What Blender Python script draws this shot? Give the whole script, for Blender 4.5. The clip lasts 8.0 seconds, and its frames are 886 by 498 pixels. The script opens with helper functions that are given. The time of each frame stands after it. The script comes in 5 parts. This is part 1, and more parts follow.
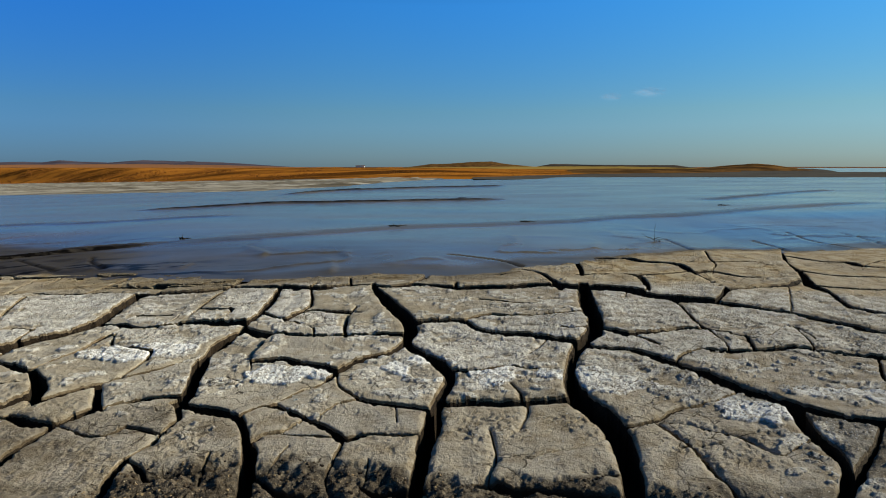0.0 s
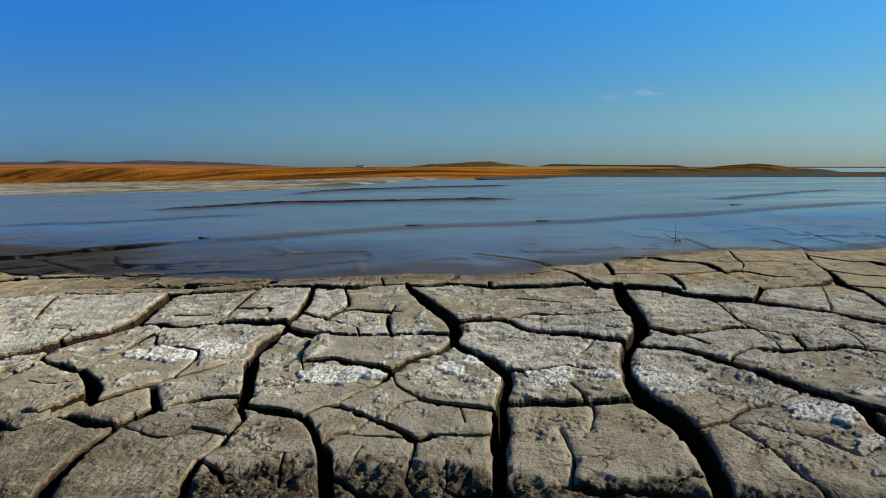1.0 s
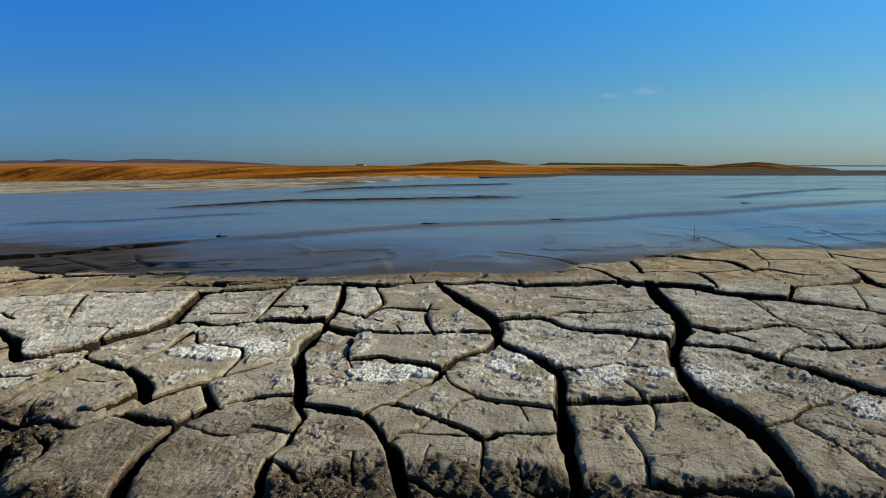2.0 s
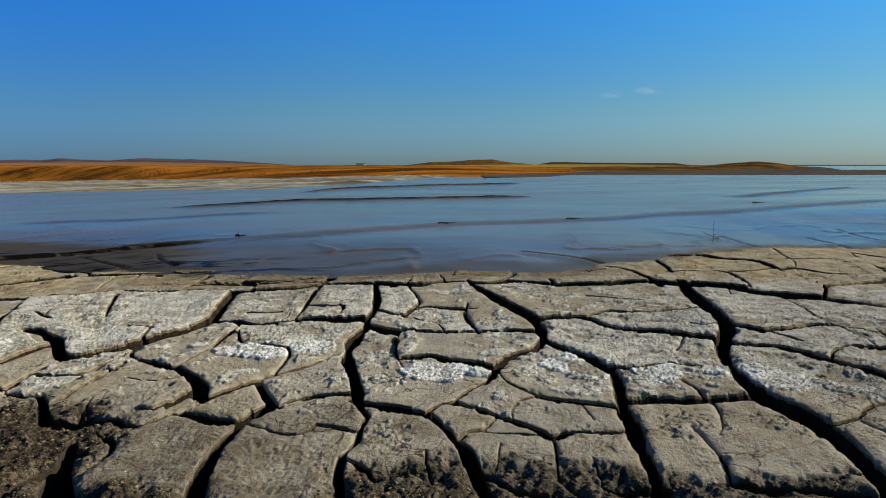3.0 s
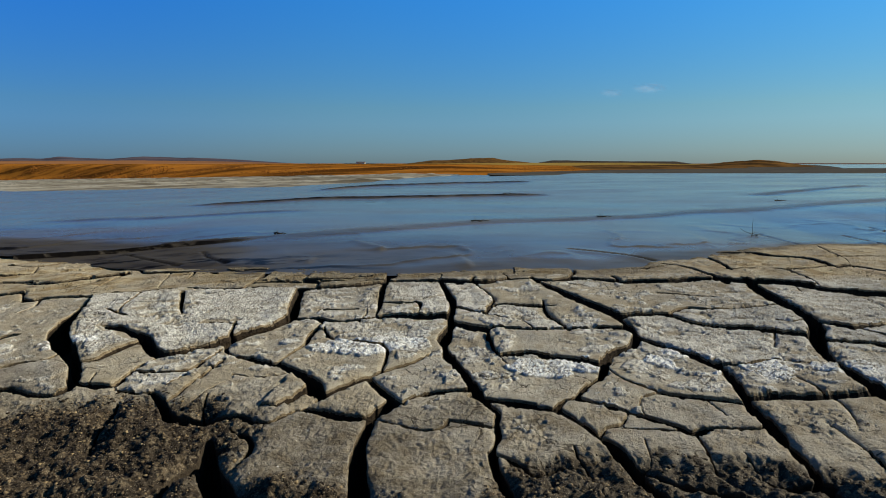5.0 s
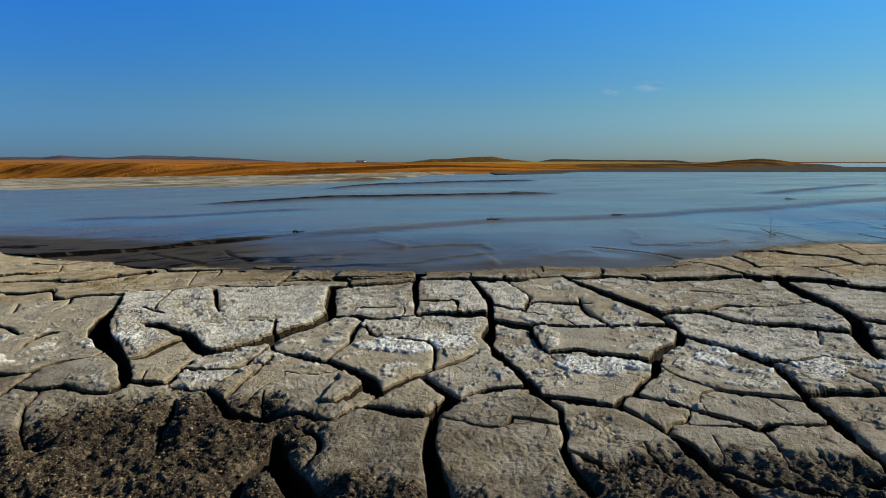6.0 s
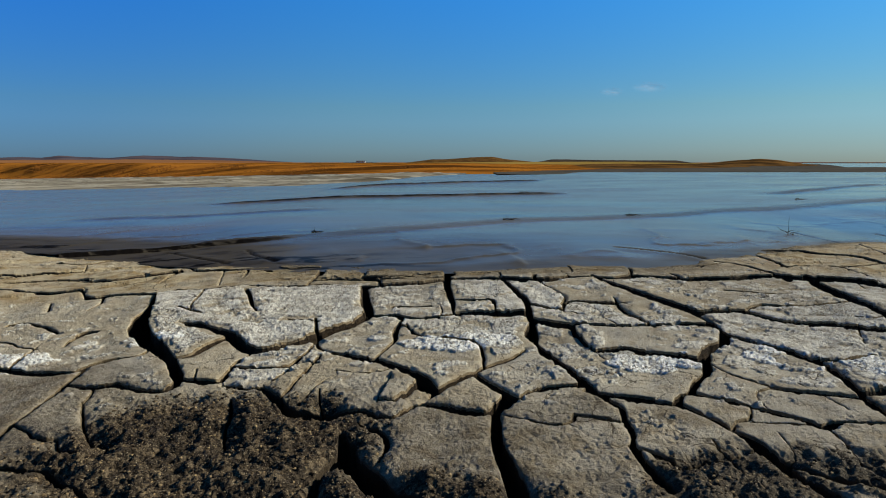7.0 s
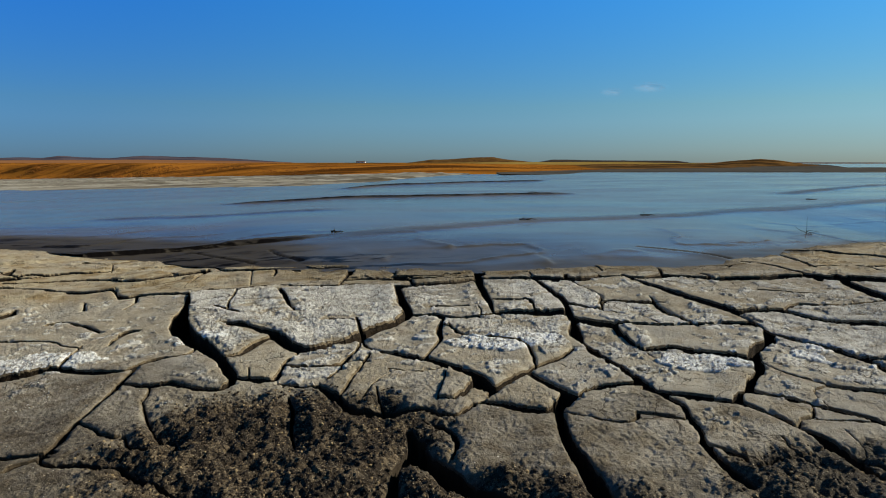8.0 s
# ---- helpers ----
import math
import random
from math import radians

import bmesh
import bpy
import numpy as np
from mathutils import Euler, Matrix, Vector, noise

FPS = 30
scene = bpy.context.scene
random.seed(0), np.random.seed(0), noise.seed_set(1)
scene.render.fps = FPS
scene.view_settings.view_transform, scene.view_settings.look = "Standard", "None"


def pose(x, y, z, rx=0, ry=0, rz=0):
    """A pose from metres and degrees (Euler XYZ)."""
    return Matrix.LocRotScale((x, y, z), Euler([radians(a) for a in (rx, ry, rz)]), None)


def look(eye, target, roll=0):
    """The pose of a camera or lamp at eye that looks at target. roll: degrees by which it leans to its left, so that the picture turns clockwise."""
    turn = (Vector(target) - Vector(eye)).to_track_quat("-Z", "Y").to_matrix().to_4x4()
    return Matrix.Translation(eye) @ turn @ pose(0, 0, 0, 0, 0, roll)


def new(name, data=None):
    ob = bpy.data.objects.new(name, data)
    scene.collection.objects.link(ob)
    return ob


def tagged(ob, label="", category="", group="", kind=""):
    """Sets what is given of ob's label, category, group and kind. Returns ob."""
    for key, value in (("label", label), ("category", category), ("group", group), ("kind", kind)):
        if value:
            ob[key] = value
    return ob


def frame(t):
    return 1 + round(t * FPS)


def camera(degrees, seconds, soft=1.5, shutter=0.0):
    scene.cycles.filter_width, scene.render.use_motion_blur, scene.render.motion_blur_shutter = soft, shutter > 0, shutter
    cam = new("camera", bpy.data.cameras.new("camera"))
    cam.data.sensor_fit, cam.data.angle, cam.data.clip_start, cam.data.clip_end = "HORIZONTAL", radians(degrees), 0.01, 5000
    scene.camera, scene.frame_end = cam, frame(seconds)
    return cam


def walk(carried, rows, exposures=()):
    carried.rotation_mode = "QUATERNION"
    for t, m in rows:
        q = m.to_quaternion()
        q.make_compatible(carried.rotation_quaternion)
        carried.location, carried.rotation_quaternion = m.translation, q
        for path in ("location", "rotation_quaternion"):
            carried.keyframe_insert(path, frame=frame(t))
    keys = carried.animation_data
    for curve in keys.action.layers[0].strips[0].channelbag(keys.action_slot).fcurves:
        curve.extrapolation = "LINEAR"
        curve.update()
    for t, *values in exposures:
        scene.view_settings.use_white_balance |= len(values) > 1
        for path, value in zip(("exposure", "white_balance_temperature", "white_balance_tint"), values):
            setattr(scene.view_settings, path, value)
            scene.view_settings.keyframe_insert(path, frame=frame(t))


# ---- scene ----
cam = camera(73.74, 8.0, soft=1.0)
# seconds, x, y, z, pitch below the horizon
ROWS = [
    (0.0, -0.0040, 0.0000, 0.4500, -7.895),
    (0.5, -0.0655, 0.0050, 0.4483, -7.973),
    (1.0, -0.1278, 0.0094, 0.4466, -7.902),
    (1.5, -0.1834, 0.0130, 0.4451, -7.995),
    (3.0, -0.3576, 0.0194, 0.4410, -8.088),
    (3.5, -0.4137, 0.0201, 0.4399, -8.227),
    (4.0, -0.4736, 0.0200, 0.4388, -8.313),
    (4.5, -0.5364, 0.0193, 0.4379, -8.205),
    (6.0, -0.7107, 0.0127, 0.4356, -8.359),
    (6.5, -0.7697, 0.0090, 0.4351, -8.246),
    (7.0, -0.8248, 0.0046, 0.4346, -8.339),
    (7.5, -0.8831, -0.0005, 0.4342, -8.396),
    (8.0, -0.9434, -0.0063, 0.4340, -8.316),
]
walk(cam, [(t, pose(x, y, z, 90 + p, 0, 0)) for t, x, y, z, p in ROWS])

# ---- light ----
SUN_AZ, SUN_EL = 78.0, 28.0  # degrees clockwise from straight ahead, degrees up
world = bpy.data.worlds.new("sky")
scene.world = world
world.use_nodes = True
wt = world.node_tree
sky = wt.nodes.new("ShaderNodeTexSky")
sky.sky_type = "NISHITA"
sky.sun_disc = False
sky.sun_elevation, sky.sun_rotation = radians(SUN_EL), radians(SUN_AZ)
sky.air_density, sky.dust_density, sky.ozone_density = 1.0, 0.08, 3.0
wt.nodes["Background"].inputs["Strength"].default_value = 0.06
rich = wt.nodes.new("ShaderNodeHueSaturation")
rich.inputs["Saturation"].default_value = 1.35
tint = wt.nodes.new("ShaderNodeMix")
tint.data_type, tint.blend_type = "RGBA", "MULTIPLY"
tint.inputs[0].default_value = 1.0
tint.inputs[7].default_value = (0.62, 0.88, 1.12, 1)
wt.links.new(sky.outputs[0], rich.inputs["Color"])
wt.links.new(rich.outputs[0], tint.inputs[6])
# tint by height: deeper blue at the top of view, less glow along the horizon; the unseen sky above is dimmed and
# warmed to weaken blue fill in shadows
where = wt.nodes.new("ShaderNodeTexCoord")
split = wt.nodes.new("ShaderNodeSeparateXYZ")
band = wt.nodes.new("ShaderNodeValToRGB")
for at, rgb in ((0.0, (0.45, 0.55, 0.92)), (0.09, (0.90, 0.94, 0.94)), (0.25, (1.10, 1.56, 1.68)), (0.37, (0.86, 0.90, 0.78)), (0.55, (0.82, 0.62, 0.38)), (1.0, (0.74, 0.50, 0.27))):
    stop = band.color_ramp.elements.new(at)
    stop.color = (*rgb, 1)
band.color_ramp.elements.remove(band.color_ramp.elements[-1])
band.color_ramp.elements.remove(band.color_ramp.elements[0])
deep = wt.nodes.new("ShaderNodeMix")
deep.data_type, deep.blend_type = "RGBA", "MULTIPLY"
deep.inputs[0].default_value = 1.0
wt.links.new(where.outputs["Generated"], split.inputs[0])
wt.links.new(split.outputs["Z"], band.inputs[0])
wt.links.new(tint.outputs[2], deep.inputs[6])
wt.links.new(band.outputs[0], deep.inputs[7])
# and deeper away from the sun
turn = wt.nodes.new("ShaderNodeMapRange")
for key, v in zip((1, 2, 3, 4), (-1.0, 1.0, 0.0, 1.0)):
    turn.inputs[key].default_value = v
wt.links.new(split.outputs["X"], turn.inputs[0])
side = wt.nodes.new("ShaderNodeValToRGB")
side.color_ramp.interpolation = "EASE"
for stop, at, rgb in zip(side.color_ramp.elements, (0.18, 0.82), ((0.62, 0.76, 0.95), (1.22, 1.03, 0.85))):
    stop.position, stop.color = at, (*rgb, 1)
side.color_ramp.elements.new(0.46).color = (1.02, 1.0, 0.98, 1)
wt.links.new(turn.outputs[0], side.inputs[0])
away = wt.nodes.new("ShaderNodeVectorMath")
away.operation = "MULTIPLY"
wt.links.new(deep.outputs[2], away.inputs[0])
wt.links.new(side.outputs[0], away.inputs[1])
wt.links.new(away.outputs[0], wt.nodes["Background"].inputs["Color"])
sun = new("sun", bpy.data.lights.new("sun", "SUN"))
sun.data.energy, sun.data.angle, sun.data.color = 5.0, radians(0.5), (1.0, 0.945, 0.785)
az, el = radians(SUN_AZ), radians(SUN_EL)
TO_SUN = Vector((math.sin(az) * math.cos(el), math.cos(az) * math.cos(el), math.sin(el)))
sun.matrix_world = look(TO_SUN * 50, (0, 0, 0))
scene.view_settings.exposure = 0.4


# ---- small tools ----
def lattice(ix, iy, seed):
    h = (ix.astype(np.int64) * 374761393 + iy.astype(np.int64) * 668265263 + seed * 982451653) & 0x7FFFFFFF
    h = ((h ^ (h >> 13)) * 1274126177) & 0x7FFFFFFF
    return ((h ^ (h >> 16)) & 0xFFFF) / 65535.0


def vnoise(x, y, seed=0):
    """Smooth noise from -1 to 1, one bump a unit."""
    x, y = np.asarray(x, float), np.asarray(y, float)
    ix, iy = np.floor(x), np.floor(y)
    fx, fy = x - ix, y - iy
    fx, fy = fx * fx * (3 - 2 * fx), fy * fy * (3 - 2 * fy)
    a, b = lattice(ix, iy, seed), lattice(ix + 1, iy, seed)
    c, d = lattice(ix, iy + 1, seed), lattice(ix + 1, iy + 1, seed)
    return 2 * ((a * (1 - fx) + b * fx) * (1 - fy) + (c * (1 - fx) + d * fx) * fy) - 1


def fbm(x, y, seed=0, octaves=3):
    out, amp = 0.0, 1.0
    for n in range(octaves):
        out = out + amp * vnoise(x * 2.03 ** n + 7.7 * n, y * 2.03 ** n - 3.1 * n, seed + n)
        amp *= 0.5
    return out / (2 - 2 ** (1 - octaves))


def smooth(a, b, v):
    s = np.clip((np.asarray(v, float) - a) / (b - a), 0, 1)
    return s * s * (3 - 2 * s)


def mesh_of(name, verts, faces, materials=(), index=None, shade=True):
    me = bpy.data.meshes.new(name)
    me.from_pydata(verts if isinstance(verts, list) else np.asarray(verts).tolist(), [], faces if isinstance(faces, list) else faces.tolist())
    for m in materials:
        me.materials.append(m)
    if index is not None:
        me.polygons.foreach_set("material_index", np.asarray(index, np.int32))
    me.polygons.foreach_set("use_smooth", np.full(len(me.polygons), shade))
    me.update()
    return me


def part(name, bm, material, parent, label="", shade=True):
    me = bpy.data.meshes.new(name)
    bm.to_mesh(me)
    bm.free()
    me.materials.append(material)
    for p in me.polygons:
        p.use_smooth = shade
    ob = new(name, me)
    ob.parent = parent
    if label:
        tagged(ob, label)
    return ob


def store(me, name, values):
    at = me.attributes.new(name, "FLOAT", "POINT")
    at.data.foreach_set("value", np.asarray(values, np.float32))


# ---- materials ----
class Mat:
    """A node material with a few short cuts."""

    def __init__(self, name, rough=0.9, spec=0.3):
        self.m = bpy.data.materials.new(name)
        self.m.use_nodes = True
        self.t = self.m.node_tree
        self.b = self.t.nodes["Principled BSDF"]
        self.b.inputs["Roughness"].default_value = rough
        self.b.inputs["Specular IOR Level"].default_value = spec
        self.b.inputs["Diffuse Roughness"].default_value = 0.22 if rough > 0.8 else 0.0
        geo = self.t.nodes.new("ShaderNodeNewGeometry")
        self.pos = geo.outputs["Position"]

    def put(self, socket, value):
        if isinstance(value, (int, float, tuple, list)):
            socket.default_value = value
        else:
            self.t.links.new(value, socket)

    def noise(self, scale, detail=4, rough=0.6, stretch=(1, 1, 1)):
        mp = self.t.nodes.new("ShaderNodeMapping")
        mp.inputs["Scale"].default_value = stretch
        self.t.links.new(self.pos, mp.inputs["Vector"])
        n = self.t.nodes.new("ShaderNodeTexNoise")
        n.inputs["Scale"].default_value, n.inputs["Detail"].default_value, n.inputs["Roughness"].default_value = scale, detail, rough
        self.t.links.new(mp.outputs[0], n.inputs["Vector"])
        return n.outputs["Fac"]

    def hairlines(self, scale):
        """Thin crooked lines between cells."""
        warp = self.t.nodes.new("ShaderNodeTexNoise")
        warp.inputs["Scale"].default_value, warp.inputs["Detail"].default_value = scale * 1.5, 4
        self.t.links.new(self.pos, warp.inputs["Vector"])
        add = self.t.nodes.new("ShaderNodeVectorMath")
        add.operation = "MULTIPLY_ADD"
        self.t.links.new(warp.outputs["Color"], add.inputs[0])
        add.inputs[1].default_value = (0.07, 0.07, 0.0)
        self.t.links.new(self.pos, add.inputs[2])
        flat = self.t.nodes.new("ShaderNodeVectorMath")
        flat.operation = "MULTIPLY"
        flat.inputs[1].default_value = (1, 1, 0)
        self.t.links.new(add.outputs[0], flat.inputs[0])
        n = self.t.nodes.new("ShaderNodeTexVoronoi")
        n.feature = "DISTANCE_TO_EDGE"
        n.inputs["Scale"].default_value = scale
        self.t.links.new(flat.outputs[0], n.inputs["Vector"])
        return self.ramp(n.outputs["Distance"], 0.022, 0.008)

    def ramp(self, value, lo, hi, a=0.0, b=1.0):
        n = self.t.nodes.new("ShaderNodeMapRange")
        n.interpolation_type = "SMOOTHSTEP"
        self.put(n.inputs[0], value)
        for k, v in zip((1, 2, 3, 4), (lo, hi, a, b)):
            n.inputs[k].default_value = v
        return n.outputs[0]

    def calc(self, op, a, b=0.0):
        n = self.t.nodes.new("ShaderNodeMath")
        n.operation = op
        self.put(n.inputs[0], a)
        self.put(n.inputs[1], b)
        return n.outputs[0]

    def mix(self, fac, a, b):
        n = self.t.nodes.new("ShaderNodeMix")
        n.data_type = "RGBA"
        self.put(n.inputs[0], fac)
        self.put(n.inputs[6], (*a, 1) if isinstance(a, tuple) else a)
        self.put(n.inputs[7], (*b, 1) if isinstance(b, tuple) else b)
        return n.outputs[2]

    def attr(self, name):
        n = self.t.nodes.new("ShaderNodeAttribute")
        n.attribute_name = name
        return n.outputs["Fac"]

    def random(self):
        return self.t.nodes.new("ShaderNodeObjectInfo").outputs["Random"]

    def color(self, c):
        self.put(self.b.inputs["Base Color"], (*c, 1) if isinstance(c, tuple) else c)
        return self

    def rough(self, v):
        self.put(self.b.inputs["Roughness"], v)
        return self

    def bump(self, height, strength=0.5, distance=0.004):
        n = self.t.nodes.new("ShaderNodeBump")
        self.put(n.inputs["Strength"], strength)
        n.inputs["Distance"].default_value = distance
        self.t.links.new(height, n.inputs["Height"])
        if self.b.inputs["Normal"].is_linked:
            self.t.links.new(self.b.inputs["Normal"].links[0].from_socket, n.inputs["Normal"])
        self.t.links.new(n.outputs[0], self.b.inputs["Normal"])
        return self


def plate_material():
    k = Mat("dry_salty_mud", 0.93, 0.12)
    big, mid, fine, grit = k.noise(3.2, 3), k.noise(24, 4, 0.6), k.noise(120, 4, 0.65), k.noise(420, 2)
    moist_dim, flake, salt, damp = k.attr("moist_dim"), k.attr("flake"), k.attr("salt"), k.attr("damp")
    own = k.random()
    # bald mud, tan to grey from plate to plate
    bald = k.mix(k.ramp(big, 0.34, 0.66), (0.305, 0.252, 0.168), (0.405, 0.358, 0.272))
    bald = k.mix(k.ramp(own, 0, 1, 0, 0.5), bald, (0.40, 0.375, 0.325))
    bald = k.mix(k.ramp(mid, 0.50, 0.30, 0, 0.7), bald, (0.24, 0.19, 0.12))
    bald = k.mix(k.attr("worn"), bald, k.mix(k.ramp(mid, 0.35, 0.65), (0.30, 0.245, 0.165), (0.42, 0.37, 0.275)))
    damp_bald = k.mix(k.ramp(mid, 0.34, 0.64), (0.19, 0.148, 0.094), (0.34, 0.30, 0.235))
    damp_bald = k.mix(k.ramp(own, 0.2, 1, 0, 0.4), damp_bald, (0.29, 0.272, 0.235))
    bald = k.mix(moist_dim, bald, damp_bald)
    # pale flaking crust
    pale = k.mix(k.ramp(mid, 0.36, 0.64), (0.41, 0.375, 0.31), (0.63, 0.60, 0.53))
    pale = k.mix(moist_dim, pale, k.mix(k.ramp(mid, 0.36, 0.64), (0.275, 0.248, 0.20), (0.48, 0.455, 0.40)))
    pale = k.mix(k.ramp(fine, 0.44, 0.34, 0, 0.55), pale, (0.17, 0.135, 0.085))
    c = k.mix(flake, bald, pale)
    c = k.mix(k.attr("tan"), c, k.mix(k.ramp(k.noise(14, 4), 0.38, 0.62), (0.26, 0.185, 0.092), (0.405, 0.335, 0.215)))
    crust = k.calc("MULTIPLY", k.ramp(salt, 0.26, 0.48), k.ramp(k.calc("ADD", mid, k.calc("MULTIPLY", fine, 0.6)), 0.66, 0.84, 0.15, 1))
    c = k.mix(crust, c, k.mix(moist_dim, (0.78, 0.77, 0.73), (0.58, 0.575, 0.55)))
    # dust and grit
    c = k.mix(k.ramp(fine, 0.60, 0.70, 0, 0.22), c, k.mix(moist_dim, (0.58, 0.555, 0.50), (0.36, 0.345, 0.315)))
    c = k.mix(k.ramp(fine, 0.41, 0.32, 0, 0.45), c, (0.115, 0.088, 0.056))
    c = k.mix(k.ramp(grit, 0.36, 0.26, 0, 0.5), c, (0.08, 0.062, 0.042))
    c = k.mix(k.ramp(grit, 0.64, 0.74, 0, 0.25), c, k.mix(moist_dim, (0.66, 0.63, 0.56), (0.46, 0.44, 0.40)))
    wet = k.mix(k.ramp(fine, 0.40, 0.62), (0.014, 0.010, 0.007), k.mix(k.ramp(mid, 0.42, 0.60), (0.052, 0.039, 0.026), (0.130, 0.097, 0.060)))
    wet = k.mix(k.ramp(grit, 0.62, 0.70, 0, 0.8), wet, (0.40, 0.335, 0.235))
    c = k.mix(damp, c, wet)
    hair = k.hairlines(13)
    hair = k.calc("MULTIPLY", hair, k.ramp(big, 0.46, 0.60, 0.0, 0.8))
    c = k.mix(hair, c, (0.045, 0.033, 0.02))
    k.color(c).rough(k.ramp(damp, 0, 1, 0.95, 0.88))
    k.bump(k.calc("SUBTRACT", 1.0, hair), 0.6, 0.004)
    k.bump(fine, k.ramp(flake, 0, 1, 0.55, 0.75), 0.008).bump(grit, 0.8, 0.003)
    return k.m


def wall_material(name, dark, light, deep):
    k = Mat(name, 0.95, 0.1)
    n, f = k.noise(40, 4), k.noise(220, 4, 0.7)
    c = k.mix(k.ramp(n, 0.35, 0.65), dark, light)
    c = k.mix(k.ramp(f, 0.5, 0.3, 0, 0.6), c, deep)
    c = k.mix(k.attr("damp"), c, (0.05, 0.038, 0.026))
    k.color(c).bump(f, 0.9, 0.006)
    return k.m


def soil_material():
    k = Mat("crack_floor_shade", 0.85, 0.3)
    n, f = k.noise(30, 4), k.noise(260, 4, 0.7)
    # soil darkened well down so the crack floors carry their shade in colour
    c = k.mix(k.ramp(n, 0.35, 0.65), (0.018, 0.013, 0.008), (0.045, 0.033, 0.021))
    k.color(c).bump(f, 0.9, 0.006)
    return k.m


def mud_material():
    k = Mat("wet_grey_silt", 0.2, 0.32)
    big, mid = k.noise(0.9, 4, 0.55, (0.35, 1, 1)), k.noise(9, 4, 0.6, (0.5, 1, 1))
    bare = k.attr("bare")
    c = k.mix(k.ramp(big, 0.4, 0.6), (0.085, 0.072, 0.050), (0.125, 0.105, 0.072))
    c = k.mix(bare, c, (0.046, 0.038, 0.029))
    c = k.mix(k.calc("MULTIPLY", bare, k.ramp(mid, 0.5, 0.35, 0, 0.9)), c, (0.018, 0.013, 0.009))
    # shade of ledge fronts and slits painted black, with the broken shore marks
    ledge_shade_marks = k.calc("MULTIPLY", k.attr("ledge_shade_marks"), k.ramp(k.noise(16, 4, 0.6, (0.45, 1, 1)), 0.38, 0.50))
    ledge_shade_marks = k.calc("MAXIMUM", ledge_shade_marks, k.attr("slit"))
    c = k.mix(ledge_shade_marks, c, (0.006, 0.005, 0.0045))
    k.color(c)
    k.put(k.b.inputs["Specular IOR Level"], k.calc("MULTIPLY", k.ramp(bare, 0.1, 0.9, 0.34, 0.06), k.ramp(ledge_shade_marks, 0, 1, 1, 0.15)))
    k.rough(k.calc("ADD", k.ramp(big, 0.3, 0.7, 0.10, 0.24), k.calc("MULTIPLY", bare, 0.5)))
    k.bump(mid, 0.16, 0.01).bump(k.noise(60, 3), 0.05, 0.004)
    return k.m


def plain_material(name, a, b, scale, rough=0.9, bump=0.0, stretch=(1, 1, 1), spec=0.0, lo=0.35, hi=0.65):
    k = Mat(name, rough, spec)
    n = k.noise(scale, 5, 0.65, stretch)
    k.color(k.mix(k.ramp(n, lo, hi), a, b))
    if bump:
        k.bump(n, 0.7, bump)
    return k.m


def beach_material():
    k = Mat("salt_white_shore", 0.95, 0.05)
    big, streak, fine = k.noise(0.3, 3, 0.6, (0.3, 1, 1)), k.noise(1.2, 4, 0.7, (0.22, 1, 1)), k.noise(3, 4, 0.7, (0.5, 1, 1))
    c = k.mix(k.ramp(big, 0.35, 0.62), (0.22, 0.192, 0.14), (0.38, 0.345, 0.27))
    c = k.mix(k.ramp(streak, 0.54, 0.42, 0, 0.9), c, (0.12, 0.095, 0.06))
    c = k.mix(k.ramp(fine, 0.45, 0.34, 0, 0.9), c, (0.055, 0.045, 0.03))
    k.color(c).bump(streak, 0.9, 0.10).bump(fine, 0.8, 0.03)
    return k.m


PLATE, SOIL, MUD = plate_material(), soil_material(), mud_material()
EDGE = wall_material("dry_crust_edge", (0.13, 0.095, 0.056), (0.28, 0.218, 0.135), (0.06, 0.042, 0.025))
# near-black: the shade deep in the cracks is put into this colour
WALL = wall_material("crack_wall_shade", (0.016, 0.011, 0.007), (0.040, 0.028, 0.017), (0.010, 0.007, 0.004))
FIELD = plain_material("dry_grass_field", (0.085, 0.032, 0.007), (0.38, 0.14, 0.019), 0.5, stretch=(0.14, 0.55, 1), lo=0.40, hi=0.60)
WOODS = plain_material("dark_far_scrub", (0.03, 0.026, 0.022), (0.075, 0.055, 0.04), 0.05)
GREEN = plain_material("olive_pasture", (0.19, 0.125, 0.034), (0.33, 0.215, 0.055), 0.05, stretch=(0.3, 1, 1))
HEATH = plain_material("far_heather", (0.055, 0.047, 0.06), (0.095, 0.075, 0.085), 0.02)
ROSE = plain_material("far_dry_slope", (0.17, 0.078, 0.040), (0.26, 0.12, 0.05), 0.02, stretch=(0.2, 1, 1))
BROWN = plain_material("brown_scrub", (0.05, 0.028, 0.012), (0.17, 0.085, 0.026), 0.25, stretch=(0.6, 1, 1), lo=0.40, hi=0.60)
SHORE = beach_material()
WATER = plain_material("still_water", (0.10, 0.11, 0.11), (0.14, 0.15, 0.15), 0.05, 0.12, spec=0.5)
GREY = plain_material("grey_bank_mud", (0.05, 0.046, 0.042), (0.11, 0.098, 0.08), 1.0, stretch=(0.2, 1, 1))
TWIG = plain_material("dead_twig_bark", (0.035, 0.028, 0.02), (0.09, 0.07, 0.05), 40)


# ---- lie of the land ----
def base(x, y):
    """Level of the cracked crust."""
    x, y = np.clip(x, -2.4, 1.9), np.clip(y, 0.7, 3.2)
    return -0.0213 + 0.0185 * x + 0.0055 * y - 0.0165 * x * x - 0.0078 * x * y + 0.0045 * y * y


